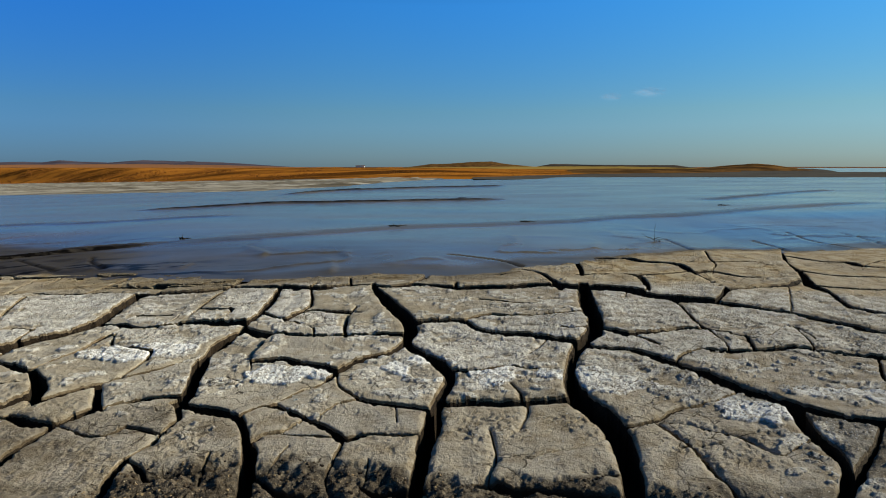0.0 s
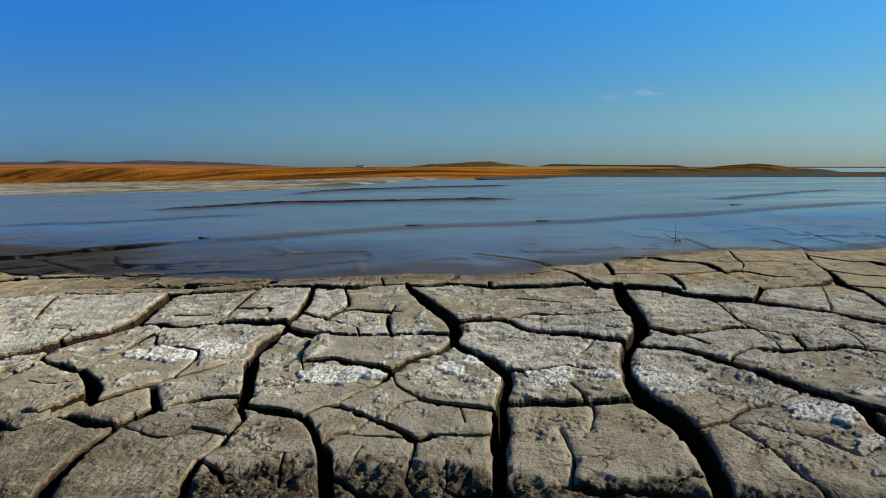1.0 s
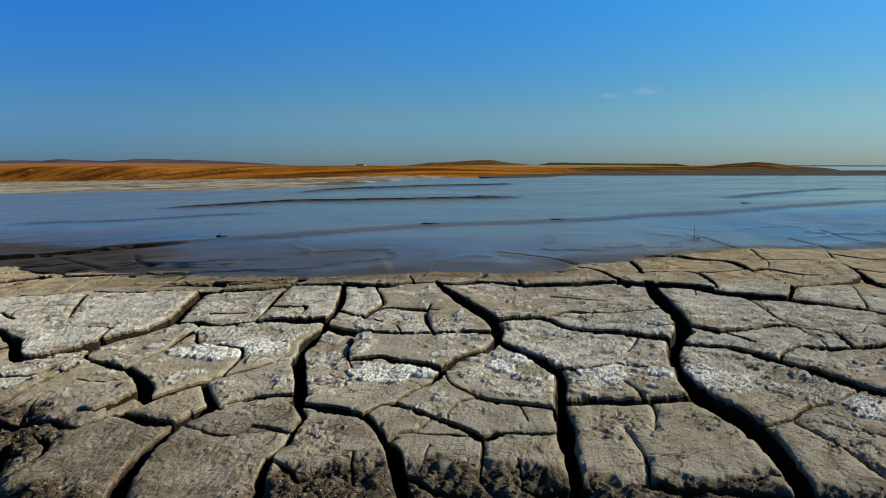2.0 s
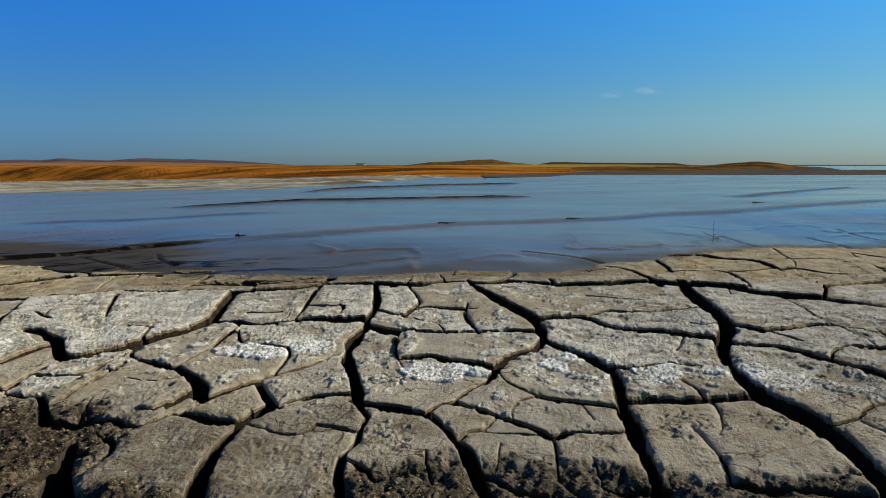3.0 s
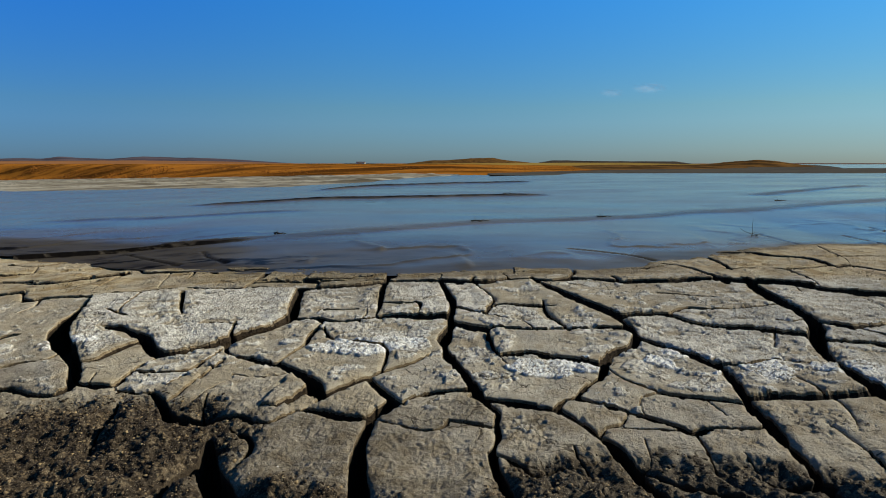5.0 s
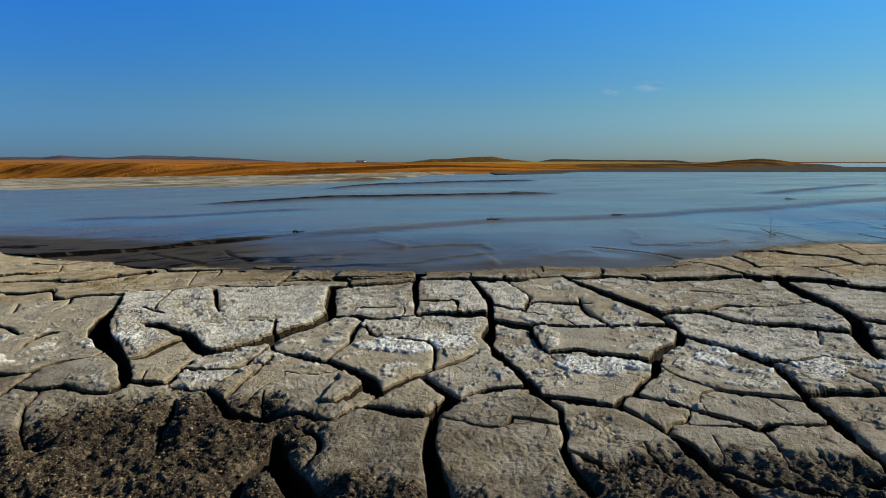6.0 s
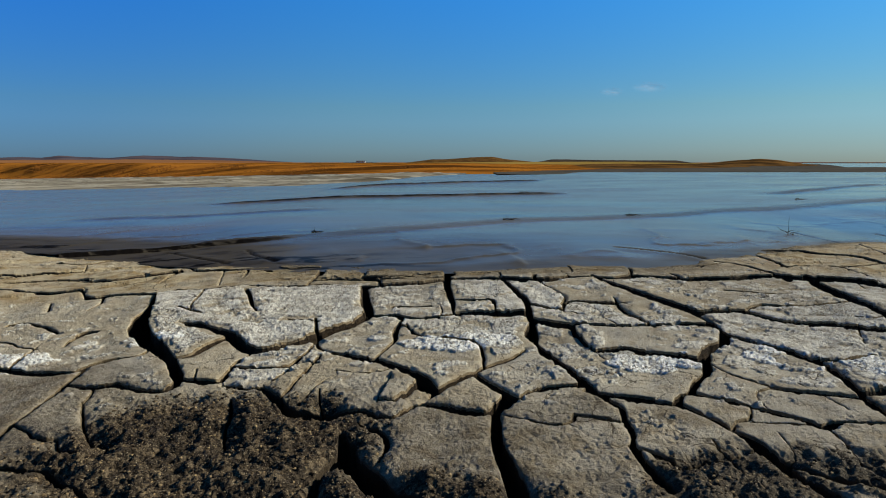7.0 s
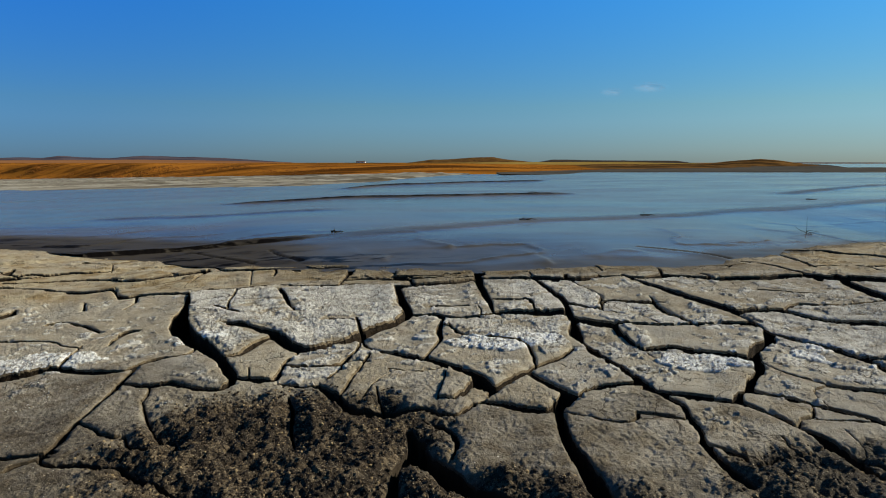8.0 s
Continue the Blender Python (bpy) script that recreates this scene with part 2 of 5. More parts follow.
def cells(x, y, seed=0):
    """Cells round scattered places: distance to the border, and the way from the cell's middle."""
    ix, iy = np.floor(x), np.floor(y)
    d1, d2 = np.full(np.shape(x), 9.0), np.full(np.shape(x), 9.0)
    ox, oy, own = np.zeros(np.shape(x)), np.zeros(np.shape(x)), np.zeros(np.shape(x))
    for i in (-1, 0, 1):
        for j in (-1, 0, 1):
            px = ix + i + 0.1 + 0.8 * lattice(ix + i, iy + j, seed)
            py = iy + j + 0.1 + 0.8 * lattice(ix + i, iy + j, seed + 1)
            d = np.hypot(x - px, y - py)
            near = d < d1
            d2 = np.where(near, d1, np.minimum(d2, d))
            d1 = np.where(near, d, d1)
            ox, oy = np.where(near, x - px, ox), np.where(near, y - py, oy)
            own = np.where(near, lattice(ix + i, iy + j, seed + 2), own)
    return 0.5 * (d2 - d1), ox, oy, own


def shore(x):
    """How far ahead the cracked crust ends and the wet mud begins."""
    return np.interp(x, SHORE_X, SHORE_Y) + 0.020 * vnoise(x * 3.1, x * 0, 5) + 0.015 * vnoise(x * 11, x * 0, 6)


SHORE_X = (-4.6, -3.47, -3.09, -2.78, -2.37, -1.98, -1.68, -1.4, -1.15, -0.84, -0.45, 0.11, 0.25, 0.34, 0.58, 0.89, 1.19, 1.48, 2.05, 2.44, 2.81, 4.5)
SHORE_Y = (3.5, 3.36, 3.27, 3.16, 3.06, 2.80, 2.69, 2.63, 2.54, 2.45, 2.51, 2.53, 2.57, 2.72, 2.82, 2.95, 3.12, 3.30, 3.52, 3.65, 3.74, 4.0)


def flats(x, y):
    """Level of the wet mud: it sinks gently to the west."""
    w = np.where(x < -1.5, x + 1.5, 0.0)
    z = 0.018 + 0.03 * w * smooth(0, 1.5, -w) + 0.012 * np.clip(x - 1, 0, 4)
    near = base(x, y) - 0.016
    return near + (z - near) * smooth(0.1, 1.8, y - shore(x))


BANK_A = (-1.3, -0.75, -0.51, -0.32, -0.16, 0.0, 0.3, 0.75, 1.3)
BANK_R = (95, 60, 35, 26.5, 23.4, 20.6, 20, 20, 22)


def bank(a):
    """How far ahead the far shore begins, by x / y."""
    return np.interp(a, BANK_A, BANK_R)


# ---- the ground: one sheet to the horizon ----
def build_ground():
    u = np.linspace(-1, 1, 190)
    xs = np.sign(u) * (np.expm1(np.abs(u) * 8.2) * 0.95)
    v = np.linspace(0, 1, 170)
    ys = np.concatenate([-np.expm1(v[1:40][::-1] * 4 * 6.5) * 0.01 - 0.0, 0.45 + np.expm1(v * 8.6) * 0.68])
    X, Y = np.meshgrid(xs, ys)
    a = X / np.maximum(Y, 0.5)
    r = bank(a)
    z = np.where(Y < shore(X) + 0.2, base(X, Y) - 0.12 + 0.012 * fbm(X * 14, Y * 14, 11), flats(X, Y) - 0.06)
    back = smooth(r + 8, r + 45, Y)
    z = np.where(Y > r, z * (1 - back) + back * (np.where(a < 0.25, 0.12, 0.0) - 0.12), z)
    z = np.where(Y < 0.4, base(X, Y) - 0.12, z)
    # past the cracked stretch the crust closes and the sheet itself is the top
    beyond = smooth(0, 1.0, np.maximum(np.abs(X + 0.5) - 7.2, -4.6 - Y)) * (Y < shore(X))
    z = z + 0.115 * beyond
    n, m = len(xs), len(ys)
    idx = np.arange(n * m).reshape(m, n)
    f = np.stack([idx[:-1, :-1], idx[:-1, 1:], idx[1:, 1:], idx[1:, :-1]], -1).reshape(-1, 4)
    grey = (a > 0.3) & (Y < 500)
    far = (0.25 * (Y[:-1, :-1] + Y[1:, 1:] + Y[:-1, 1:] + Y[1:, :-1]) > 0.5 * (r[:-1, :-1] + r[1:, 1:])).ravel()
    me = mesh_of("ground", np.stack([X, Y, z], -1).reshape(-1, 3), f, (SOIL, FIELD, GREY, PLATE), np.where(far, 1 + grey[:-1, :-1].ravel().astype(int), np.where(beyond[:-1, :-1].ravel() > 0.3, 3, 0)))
    return tagged(new("ground", me), "lake bed under the cracked crust, coloured dark as crack shade, grassy far off", "ground", kind="structure")


ground = build_ground()

# ---- the cracks: x and y in metres, width in millimetres, from place to place ----
CRACKS = []


def crack(*course):
    CRACKS.append([(x, y, w / 1000) for x, y, w in course])


crack((-1.548, 2.136, 17), (-1.505, 2.031, 17), (-1.463, 1.927, 14), (-1.422, 1.839, 8))
crack((-1.718, 2.173, 7), (-1.692, 2.062, 10), (-1.674, 1.955, 9), (-1.654, 1.889, 6))
crack((-1.706, 1.927, 11), (-1.641, 1.867, 15), (-1.602, 1.834, 11))
crack((-2.907, 2.526, 55), (-2.843, 2.547, 55), (-2.801, 2.557, 48))
crack((-2.834, 2.428, 41), (-2.642, 2.363, 36), (-2.486, 2.336, 40), (-2.351, 2.322, 53), (-2.279, 2.336, 25), (-2.210, 2.238, 10), (-2.145, 2.172, 48), (-2.110, 2.187, 55), (-2.025, 2.189, 27), (-1.896, 2.165, 27), (-1.828, 2.182, 39), (-1.721, 2.182, 48), (-1.652, 2.202, 39), (-1.557, 2.207, 26), (-1.482, 2.165, 32), (-1.417, 2.161, 43), (-1.339, 2.137, 45), (-1.280, 2.162, 55), (-1.203, 2.139, 25), (-1.117, 2.116, 42))
crack((-1.892, 2.156, 13), (-1.831, 1.989, 20), (-1.809, 1.915, 33), (-1.774, 1.801, 48), (-1.722, 1.694, 52), (-1.647, 1.589, 46), (-1.587, 1.519, 46), (-1.538, 1.459, 35), (-1.501, 1.409, 27), (-1.467, 1.359, 28), (-1.437, 1.305, 30), (-1.413, 1.255, 12))
crack((-1.597, 1.720, 26), (-1.545, 1.694, 38), (-1.488, 1.647, 27), (-1.446, 1.614, 39), (-1.401, 1.567, 33), (-1.362, 1.510, 29), (-1.324, 1.461, 24), (-1.287, 1.443, 25), (-1.253, 1.455, 25), (-1.230, 1.486, 17), (-1.195, 1.500, 26), (-1.163, 1.537, 44), (-1.137, 1.578, 35), (-1.102, 1.614, 32), (-1.073, 1.659, 26), (-1.056, 1.708, 28))
crack((-2.271, 2.128, 8), (-2.208, 2.017, 9))
crack((-2.091, 2.157, 11), (-2.051, 2.055, 9), (-2.048, 1.998, 9))
crack((-2.212, 1.863, 26), (-2.189, 1.876, 15), (-2.077, 1.808, 17), (-2.023, 1.762, 16), (-1.987, 1.732, 11))
crack((-2.498, 1.980, 55), (-2.480, 2.020, 55), (-2.491, 2.068, 20))
crack((-1.883, 1.605, 8), (-1.889, 1.645, 17), (-1.885, 1.669, 15), (-1.888, 1.706, 39), (-1.865, 1.718, 21))
crack((-2.298, 1.713, 15), (-2.155, 1.686, 14), (-2.079, 1.659, 10), (-2.025, 1.614, 8), (-1.957, 1.582, 10))
crack((-1.960, 1.592, 7), (-1.940, 1.517, 7), (-1.928, 1.473, 10), (-1.912, 1.424, 8))
crack((-2.038, 1.370, 38), (-2.002, 1.381, 45), (-1.971, 1.397, 41), (-1.935, 1.417, 40), (-1.876, 1.402, 27), (-1.792, 1.381, 33), (-1.730, 1.381, 31), (-1.713, 1.401, 22), (-1.690, 1.431, 29), (-1.658, 1.450, 29), (-1.631, 1.454, 15), (-1.604, 1.470, 13), (-1.596, 1.512, 19))
crack((-1.697, 1.380, 12), (-1.688, 1.328, 15), (-1.675, 1.255, 15), (-1.666, 1.194, 15), (-1.661, 1.145, 13), (-1.659, 1.109, 12), (-1.659, 1.075, 11), (-1.653, 1.032, 13), (-1.648, 1.000, 12), (-1.642, 0.967, 11))
crack((-1.679, 1.284, 10), (-1.628, 1.263, 17), (-1.594, 1.258, 21), (-1.561, 1.269, 20), (-1.529, 1.255, 12), (-1.481, 1.230, 11), (-1.426, 1.223, 14), (-1.418, 1.262, 14))
crack((-1.596, 1.252, 6), (-1.581, 1.211, 7), (-1.572, 1.165, 5))
crack((-1.489, 1.415, 13), (-1.457, 1.434, 12), (-1.449, 1.475, 20), (-1.442, 1.509, 20), (-1.422, 1.556, 11))
crack((-1.402, 1.331, 5), (-1.388, 1.285, 5))
crack((-1.430, 1.290, 10), (-1.388, 1.268, 17), (-1.334, 1.258, 24), (-1.320, 1.276, 15), (-1.322, 1.320, 8), (-1.325, 1.372, 10), (-1.313, 1.413, 9), (-1.309, 1.446, 9))
crack((-1.200, 1.688, 9), (-1.183, 1.625, 10), (-1.167, 1.552, 12))
crack((-1.268, 1.692, 16), (-1.229, 1.681, 15), (-1.193, 1.659, 13))
crack((-1.113, 2.116, 23), (-1.089, 1.958, 30), (-1.066, 1.828, 34), (-1.049, 1.731, 24), (-1.056, 1.696, 18))
crack((-1.050, 1.737, 36), (-1.010, 1.731, 36), (-0.967, 1.726, 38), (-0.938, 1.698, 39), (-0.867, 1.690, 23), (-0.816, 1.696, 23), (-0.782, 1.710, 36), (-0.698, 1.701, 36), (-0.608, 1.693, 36))
crack((-0.940, 1.704, 9), (-0.950, 1.621, 14), (-0.954, 1.544, 15), (-0.948, 1.496, 13), (-0.956, 1.452, 11), (-0.970, 1.411, 10), (-0.987, 1.357, 11))
crack((-0.969, 1.828, 20), (-0.879, 1.823, 20))
crack((-0.838, 1.675, 5), (-0.827, 1.758, 5), (-0.834, 1.818, 4))
crack((-0.814, 2.456, 26), (-0.808, 2.269, 23), (-0.809, 2.153, 26), (-0.807, 2.023, 21), (-0.799, 1.905, 19), (-0.794, 1.806, 15), (-0.794, 1.705, 5))
crack((-0.786, 1.860, 20), (-0.734, 1.841, 20), (-0.672, 1.827, 16), (-0.665, 1.767, 8), (-0.672, 1.699, 7))
crack((-1.161, 1.523, 10), (-1.135, 1.439, 15), (-1.089, 1.404, 20), (-1.038, 1.378, 26), (-1.003, 1.347, 24), (-0.987, 1.353, 21), (-0.962, 1.328, 21), (-0.923, 1.284, 29), (-0.886, 1.236, 31), (-0.864, 1.199, 32), (-0.841, 1.161, 18))
crack((-0.841, 1.155, 14), (-0.804, 1.194, 18), (-0.776, 1.226, 21), (-0.747, 1.257, 20), (-0.720, 1.283, 20), (-0.687, 1.309, 18), (-0.651, 1.340, 17), (-0.628, 1.378, 14))
crack((-0.749, 1.461, 8), (-0.734, 1.425, 8), (-0.729, 1.382, 9), (-0.731, 1.324, 8), (-0.735, 1.270, 5))
crack((-0.926, 1.618, 5), (-0.896, 1.543, 10), (-0.845, 1.508, 9), (-0.767, 1.468, 9))
crack((-1.320, 1.349, 10), (-1.240, 1.324, 11), (-1.192, 1.336, 14), (-1.178, 1.364, 13), (-1.164, 1.394, 13), (-1.159, 1.442, 10), (-1.159, 1.504, 10))
crack((-1.295, 1.240, 14), (-1.243, 1.221, 16), (-1.210, 1.239, 15), (-1.190, 1.269, 15), (-1.177, 1.302, 9), (-1.175, 1.356, 8))
crack((-1.218, 1.218, 15), (-1.172, 1.168, 16), (-1.140, 1.121, 22), (-1.108, 1.089, 29), (-1.069, 1.090, 28), (-1.025, 1.086, 23), (-0.981, 1.081, 19), (-0.937, 1.053, 18), (-0.910, 1.055, 17), (-0.882, 1.090, 14), (-0.855, 1.123, 14), (-0.832, 1.154, 13))
crack((-1.182, 1.331, 17), (-1.158, 1.350, 16), (-1.130, 1.343, 14))
crack((-1.125, 1.381, 7), (-1.132, 1.311, 7), (-1.143, 1.254, 7), (-1.151, 1.201, 7), (-1.154, 1.158, 7))
crack((-1.076, 1.246, 4), (-1.094, 1.210, 6), (-1.103, 1.181, 5), (-1.112, 1.142, 5))
crack((-1.085, 1.185, 4), (-1.074, 1.135, 5), (-1.057, 1.096, 4))
crack((-1.058, 1.288, 10), (-1.012, 1.273, 10), (-0.974, 1.279, 10), (-0.949, 1.294, 9))
crack((-0.932, 1.285, 5), (-0.940, 1.210, 5), (-0.948, 1.159, 6), (-0.952, 1.121, 5))
crack((-0.878, 1.201, 6), (-0.895, 1.160, 6), (-0.914, 1.123, 6))
crack((-0.870, 1.100, 20), (-0.827, 1.083, 29), (-0.797, 1.065, 31), (-0.766, 1.056, 35), (-0.740, 1.053, 27), (-0.720, 1.085, 16), (-0.706, 1.121, 9))
crack((-0.758, 1.235, 11), (-0.743, 1.204, 10), (-0.716, 1.151, 11), (-0.696, 1.123, 13))
crack((-0.723, 1.085, 13), (-0.728, 1.029, 19), (-0.733, 0.973, 21), (-0.733, 0.916, 23), (-0.727, 0.865, 28), (-0.720, 0.822, 29), (-0.714, 0.787, 29), (-0.712, 0.746, 26))
crack((-0.973, 1.021, 8), (-0.953, 1.008, 15), (-0.932, 0.988, 11), (-0.920, 0.956, 11), (-0.921, 0.926, 9), (-0.927, 0.904, 5))
crack((-1.000, 0.983, 15), (-0.983, 0.926, 36), (-0.961, 0.880, 40), (-0.938, 0.843, 42), (-0.905, 0.807, 40), (-0.866, 0.775, 37), (-0.831, 0.740, 32))
crack((-0.988, 0.952, 25), (-1.013, 0.893, 16), (-1.020, 0.846, 16), (-1.019, 0.752, 16))
crack((-1.264, 1.170, 7), (-1.240, 1.100, 9), (-1.225, 1.027, 8), (-1.208, 0.982, 5))
crack((-1.733, 0.967, 16), (-1.690, 0.965, 17), (-1.661, 0.966, 18), (-1.642, 0.971, 15))
crack((-1.684, 0.902, 10), (-1.671, 0.913, 9), (-1.670, 0.930, 20), (-1.652, 0.939, 20), (-1.638, 0.950, 15))
crack((-1.645, 0.972, 9), (-1.633, 0.940, 9), (-1.601, 0.924, 16), (-1.567, 0.927, 23), (-1.516, 0.922, 18), (-1.481, 0.920, 11), (-1.449, 0.894, 14), (-1.426, 0.866, 17), (-1.396, 0.851, 13), (-1.361, 0.829, 10), (-1.323, 0.805, 8))
crack((-1.653, 1.084, 4), (-1.607, 1.053, 5), (-1.577, 1.029, 7), (-1.551, 1.019, 8), (-1.532, 1.024, 4), (-1.513, 0.994, 4), (-1.478, 0.978, 5))
crack((-1.573, 1.170, 5), (-1.536, 1.110, 8), (-1.496, 1.046, 5), (-1.456, 1.004, 5), (-1.425, 0.998, 4), (-1.410, 0.953, 4))
crack((-1.973, 2.362, 12), (-1.993, 2.510, 18), (-1.996, 2.599, 16))
crack((-1.784, 2.552, 7), (-1.696, 2.256, 6))
crack((-1.681, 2.561, 13), (-1.646, 2.410, 10))
crack((-2.032, 2.586, 25), (-1.911, 2.586, 37), (-1.781, 2.574, 37), (-1.606, 2.578, 38))
crack((-2.552, 2.832, 7), (-2.466, 2.666, 7))
crack((-2.361, 2.484, 19), (-2.217, 2.440, 24), (-2.121, 2.493, 26), (-2.022, 2.561, 27))
crack((-2.705, 2.857, 26), (-2.566, 2.857, 29), (-2.480, 2.963, 30), (-2.237, 2.935, 30))
crack((-2.040, 2.793, 16), (-1.932, 2.603, 12))
crack((-1.118, 2.125, 36), (-1.035, 2.130, 36), (-0.910, 2.157, 26), (-0.834, 2.194, 37), (-0.782, 2.178, 37), (-0.699, 2.159, 28), (-0.635, 2.162, 38), (-0.574, 2.147, 46), (-0.542, 2.126, 51))
crack((-1.348, 2.568, 31), (-1.329, 2.384, 26), (-1.332, 2.244, 17), (-1.330, 2.144, 10))
crack((-1.320, 2.242, 39), (-1.240, 2.266, 30), (-1.128, 2.246, 29), (-1.039, 2.232, 29), (-0.909, 2.233, 29), (-0.825, 2.251, 29))
crack((-1.071, 2.257, 7), (-1.054, 2.124, 9))
crack((-1.166, 2.486, 6), (-1.136, 2.348, 7), (-1.141, 2.249, 5))
crack((-0.639, 2.134, 9), (-0.607, 2.207, 7), (-0.600, 2.320, 5))
crack((-0.605, 2.139, 17), (-0.583, 1.987, 23), (-0.571, 1.875, 28), (-0.565, 1.794, 19), (-0.570, 1.726, 18), (-0.575, 1.657, 19), (-0.576, 1.613, 18), (-0.586, 1.553, 27), (-0.594, 1.497, 33), (-0.593, 1.431, 15), (-0.579, 1.350, 30), (-0.563, 1.290, 29), (-0.545, 1.232, 24), (-0.533, 1.176, 27), (-0.524, 1.128, 23), (-0.513, 1.082, 13), (-0.496, 1.050, 10), (-0.498, 1.024, 13), (-0.502, 0.998, 12), (-0.501, 0.966, 11), (-0.507, 0.939, 9), (-0.514, 0.914, 10), (-0.517, 0.895, 14), (-0.515, 0.865, 14), (-0.513, 0.838, 16), (-0.501, 0.794, 13))
crack((-0.558, 1.780, 10), (-0.503, 1.726, 12), (-0.445, 1.698, 12), (-0.392, 1.649, 15), (-0.367, 1.609, 8), (-0.350, 1.537, 6))
crack((-0.571, 1.645, 16), (-0.530, 1.599, 20), (-0.474, 1.570, 22), (-0.409, 1.555, 23), (-0.355, 1.542, 24), (-0.261, 1.542, 20), (-0.193, 1.544, 20), (-0.105, 1.546, 30))
crack((-0.473, 1.554, 13), (-0.479, 1.507, 13), (-0.473, 1.474, 11), (-0.473, 1.439, 7), (-0.467, 1.385, 7), (-0.453, 1.330, 4))
crack((-0.442, 1.363, 12), (-0.390, 1.372, 19), (-0.347, 1.346, 24), (-0.298, 1.321, 21), (-0.265, 1.301, 22), (-0.239, 1.282, 32), (-0.225, 1.314, 24), (-0.197, 1.351, 28), (-0.167, 1.381, 32), (-0.135, 1.405, 27), (-0.108, 1.460, 26))
crack((-0.489, 1.275, 3), (-0.469, 1.253, 6), (-0.455, 1.243, 4))
crack((-0.263, 2.180, 18), (-0.237, 2.062, 33), (-0.197, 1.939, 45), (-0.149, 1.802, 52), (-0.106, 1.676, 48), (-0.093, 1.576, 34), (-0.099, 1.497, 27), (-0.068, 1.415, 39), (-0.030, 1.361, 41), (-0.003, 1.303, 38), (0.011, 1.247, 25), (0.001, 1.177, 25), (-0.011, 1.125, 23), (-0.021, 1.074, 23), (-0.023, 1.026, 30), (-0.030, 0.974, 30), (-0.037, 0.915, 26), (-0.041, 0.861, 23), (-0.045, 0.813, 20), (-0.048, 0.756, 19))
crack((-0.003, 1.108, 19), (0.047, 1.115, 25), (0.103, 1.114, 25), (0.159, 1.114, 24), (0.204, 1.119, 24), (0.249, 1.127, 27))
crack((0.140, 1.196, 5), (0.146, 1.174, 7), (0.154, 1.150, 7), (0.154, 1.116, 8))
crack((-0.760, 2.191, 28), (-0.606, 2.175, 26), (-0.511, 2.131, 30), (-0.454, 2.109, 54), (-0.388, 2.140, 36), (-0.350, 2.165, 55), (-0.265, 2.161, 36), (-0.199, 2.131, 36), (-0.107, 2.156, 55), (-0.054, 2.155, 55), (0.008, 2.126, 55), (0.053, 2.099, 55), (0.111, 2.108, 55), (0.236, 2.119, 55), (0.344, 2.151, 55), (0.414, 2.135, 55), (0.482, 2.112, 55), (0.566, 2.117, 55), (0.642, 2.096, 55), (0.687, 2.047, 55), (0.734, 2.009, 55), (0.802, 1.982, 55), (0.876, 1.973, 55), (0.917, 1.970, 55), (0.954, 1.935, 55), (1.025, 1.890, 55), (1.113, 1.850, 55), (1.150, 1.793, 55), (1.190, 1.746, 55), (1.214, 1.706, 54), (1.219, 1.665, 55), (1.267, 1.631, 54))
crack((-0.494, 2.148, 8), (-0.461, 2.017, 10), (-0.433, 1.864, 8), (-0.446, 1.817, 8), (-0.462, 1.767, 8))
crack((-0.490, 2.129, 16), (-0.480, 2.183, 17))
crack((-0.281, 1.835, 7), (-0.290, 1.744, 8), (-0.283, 1.649, 11), (-0.266, 1.532, 10))
crack((-0.472, 1.706, 8), (-0.429, 1.816, 13), (-0.329, 1.803, 13), (-0.269, 1.781, 12))
crack((-0.062, 2.510, 16), (-0.077, 2.336, 18), (-0.110, 2.223, 16), (-0.134, 2.147, 12))
crack((-0.373, 2.315, 9), (-0.346, 2.156, 15))
crack((-0.302, 2.516, 10), (-0.311, 2.354, 6), (-0.322, 2.271, 7))
crack((-0.820, 2.488, 32), (-0.792, 2.301, 33), (-0.819, 2.207, 26))
crack((0.048, 2.221, 13), (0.043, 2.090, 12))
crack((0.034, 2.414, 23), (0.151, 2.416, 23), (0.244, 2.408, 23), (0.355, 2.449, 32))
crack((0.343, 2.484, 24), (0.391, 2.404, 24), (0.409, 2.284, 23), (0.419, 2.173, 31), (0.424, 2.108, 25))
crack((0.216, 2.361, 18), (0.249, 2.408, 12))
crack((0.623, 2.769, 21), (0.604, 2.623, 25), (0.584, 2.491, 22), (0.555, 2.348, 18))
crack((0.130, 1.933, 22), (0.203, 1.904, 15), (0.265, 1.882, 15))
crack((-0.085, 1.675, 12), (-0.011, 1.685, 12), (0.059, 1.684, 15), (0.082, 1.621, 12), (0.111, 1.583, 18), (0.174, 1.556, 20), (0.247, 1.536, 20), (0.288, 1.507, 19), (0.336, 1.488, 28), (0.360, 1.461, 24))
crack((0.059, 1.684, 12), (0.091, 1.720, 15), (0.143, 1.745, 25), (0.193, 1.732, 19), (0.298, 1.746, 24), (0.424, 1.775, 25))
crack((0.336, 1.600, 15), (0.356, 1.584, 16), (0.403, 1.601, 14))
crack((0.275, 1.521, 6), (0.243, 1.464, 4), (0.213, 1.407, 4))
crack((0.014, 1.288, 29), (0.080, 1.280, 25), (0.119, 1.294, 20), (0.152, 1.301, 18), (0.209, 1.289, 22), (0.275, 1.282, 22))
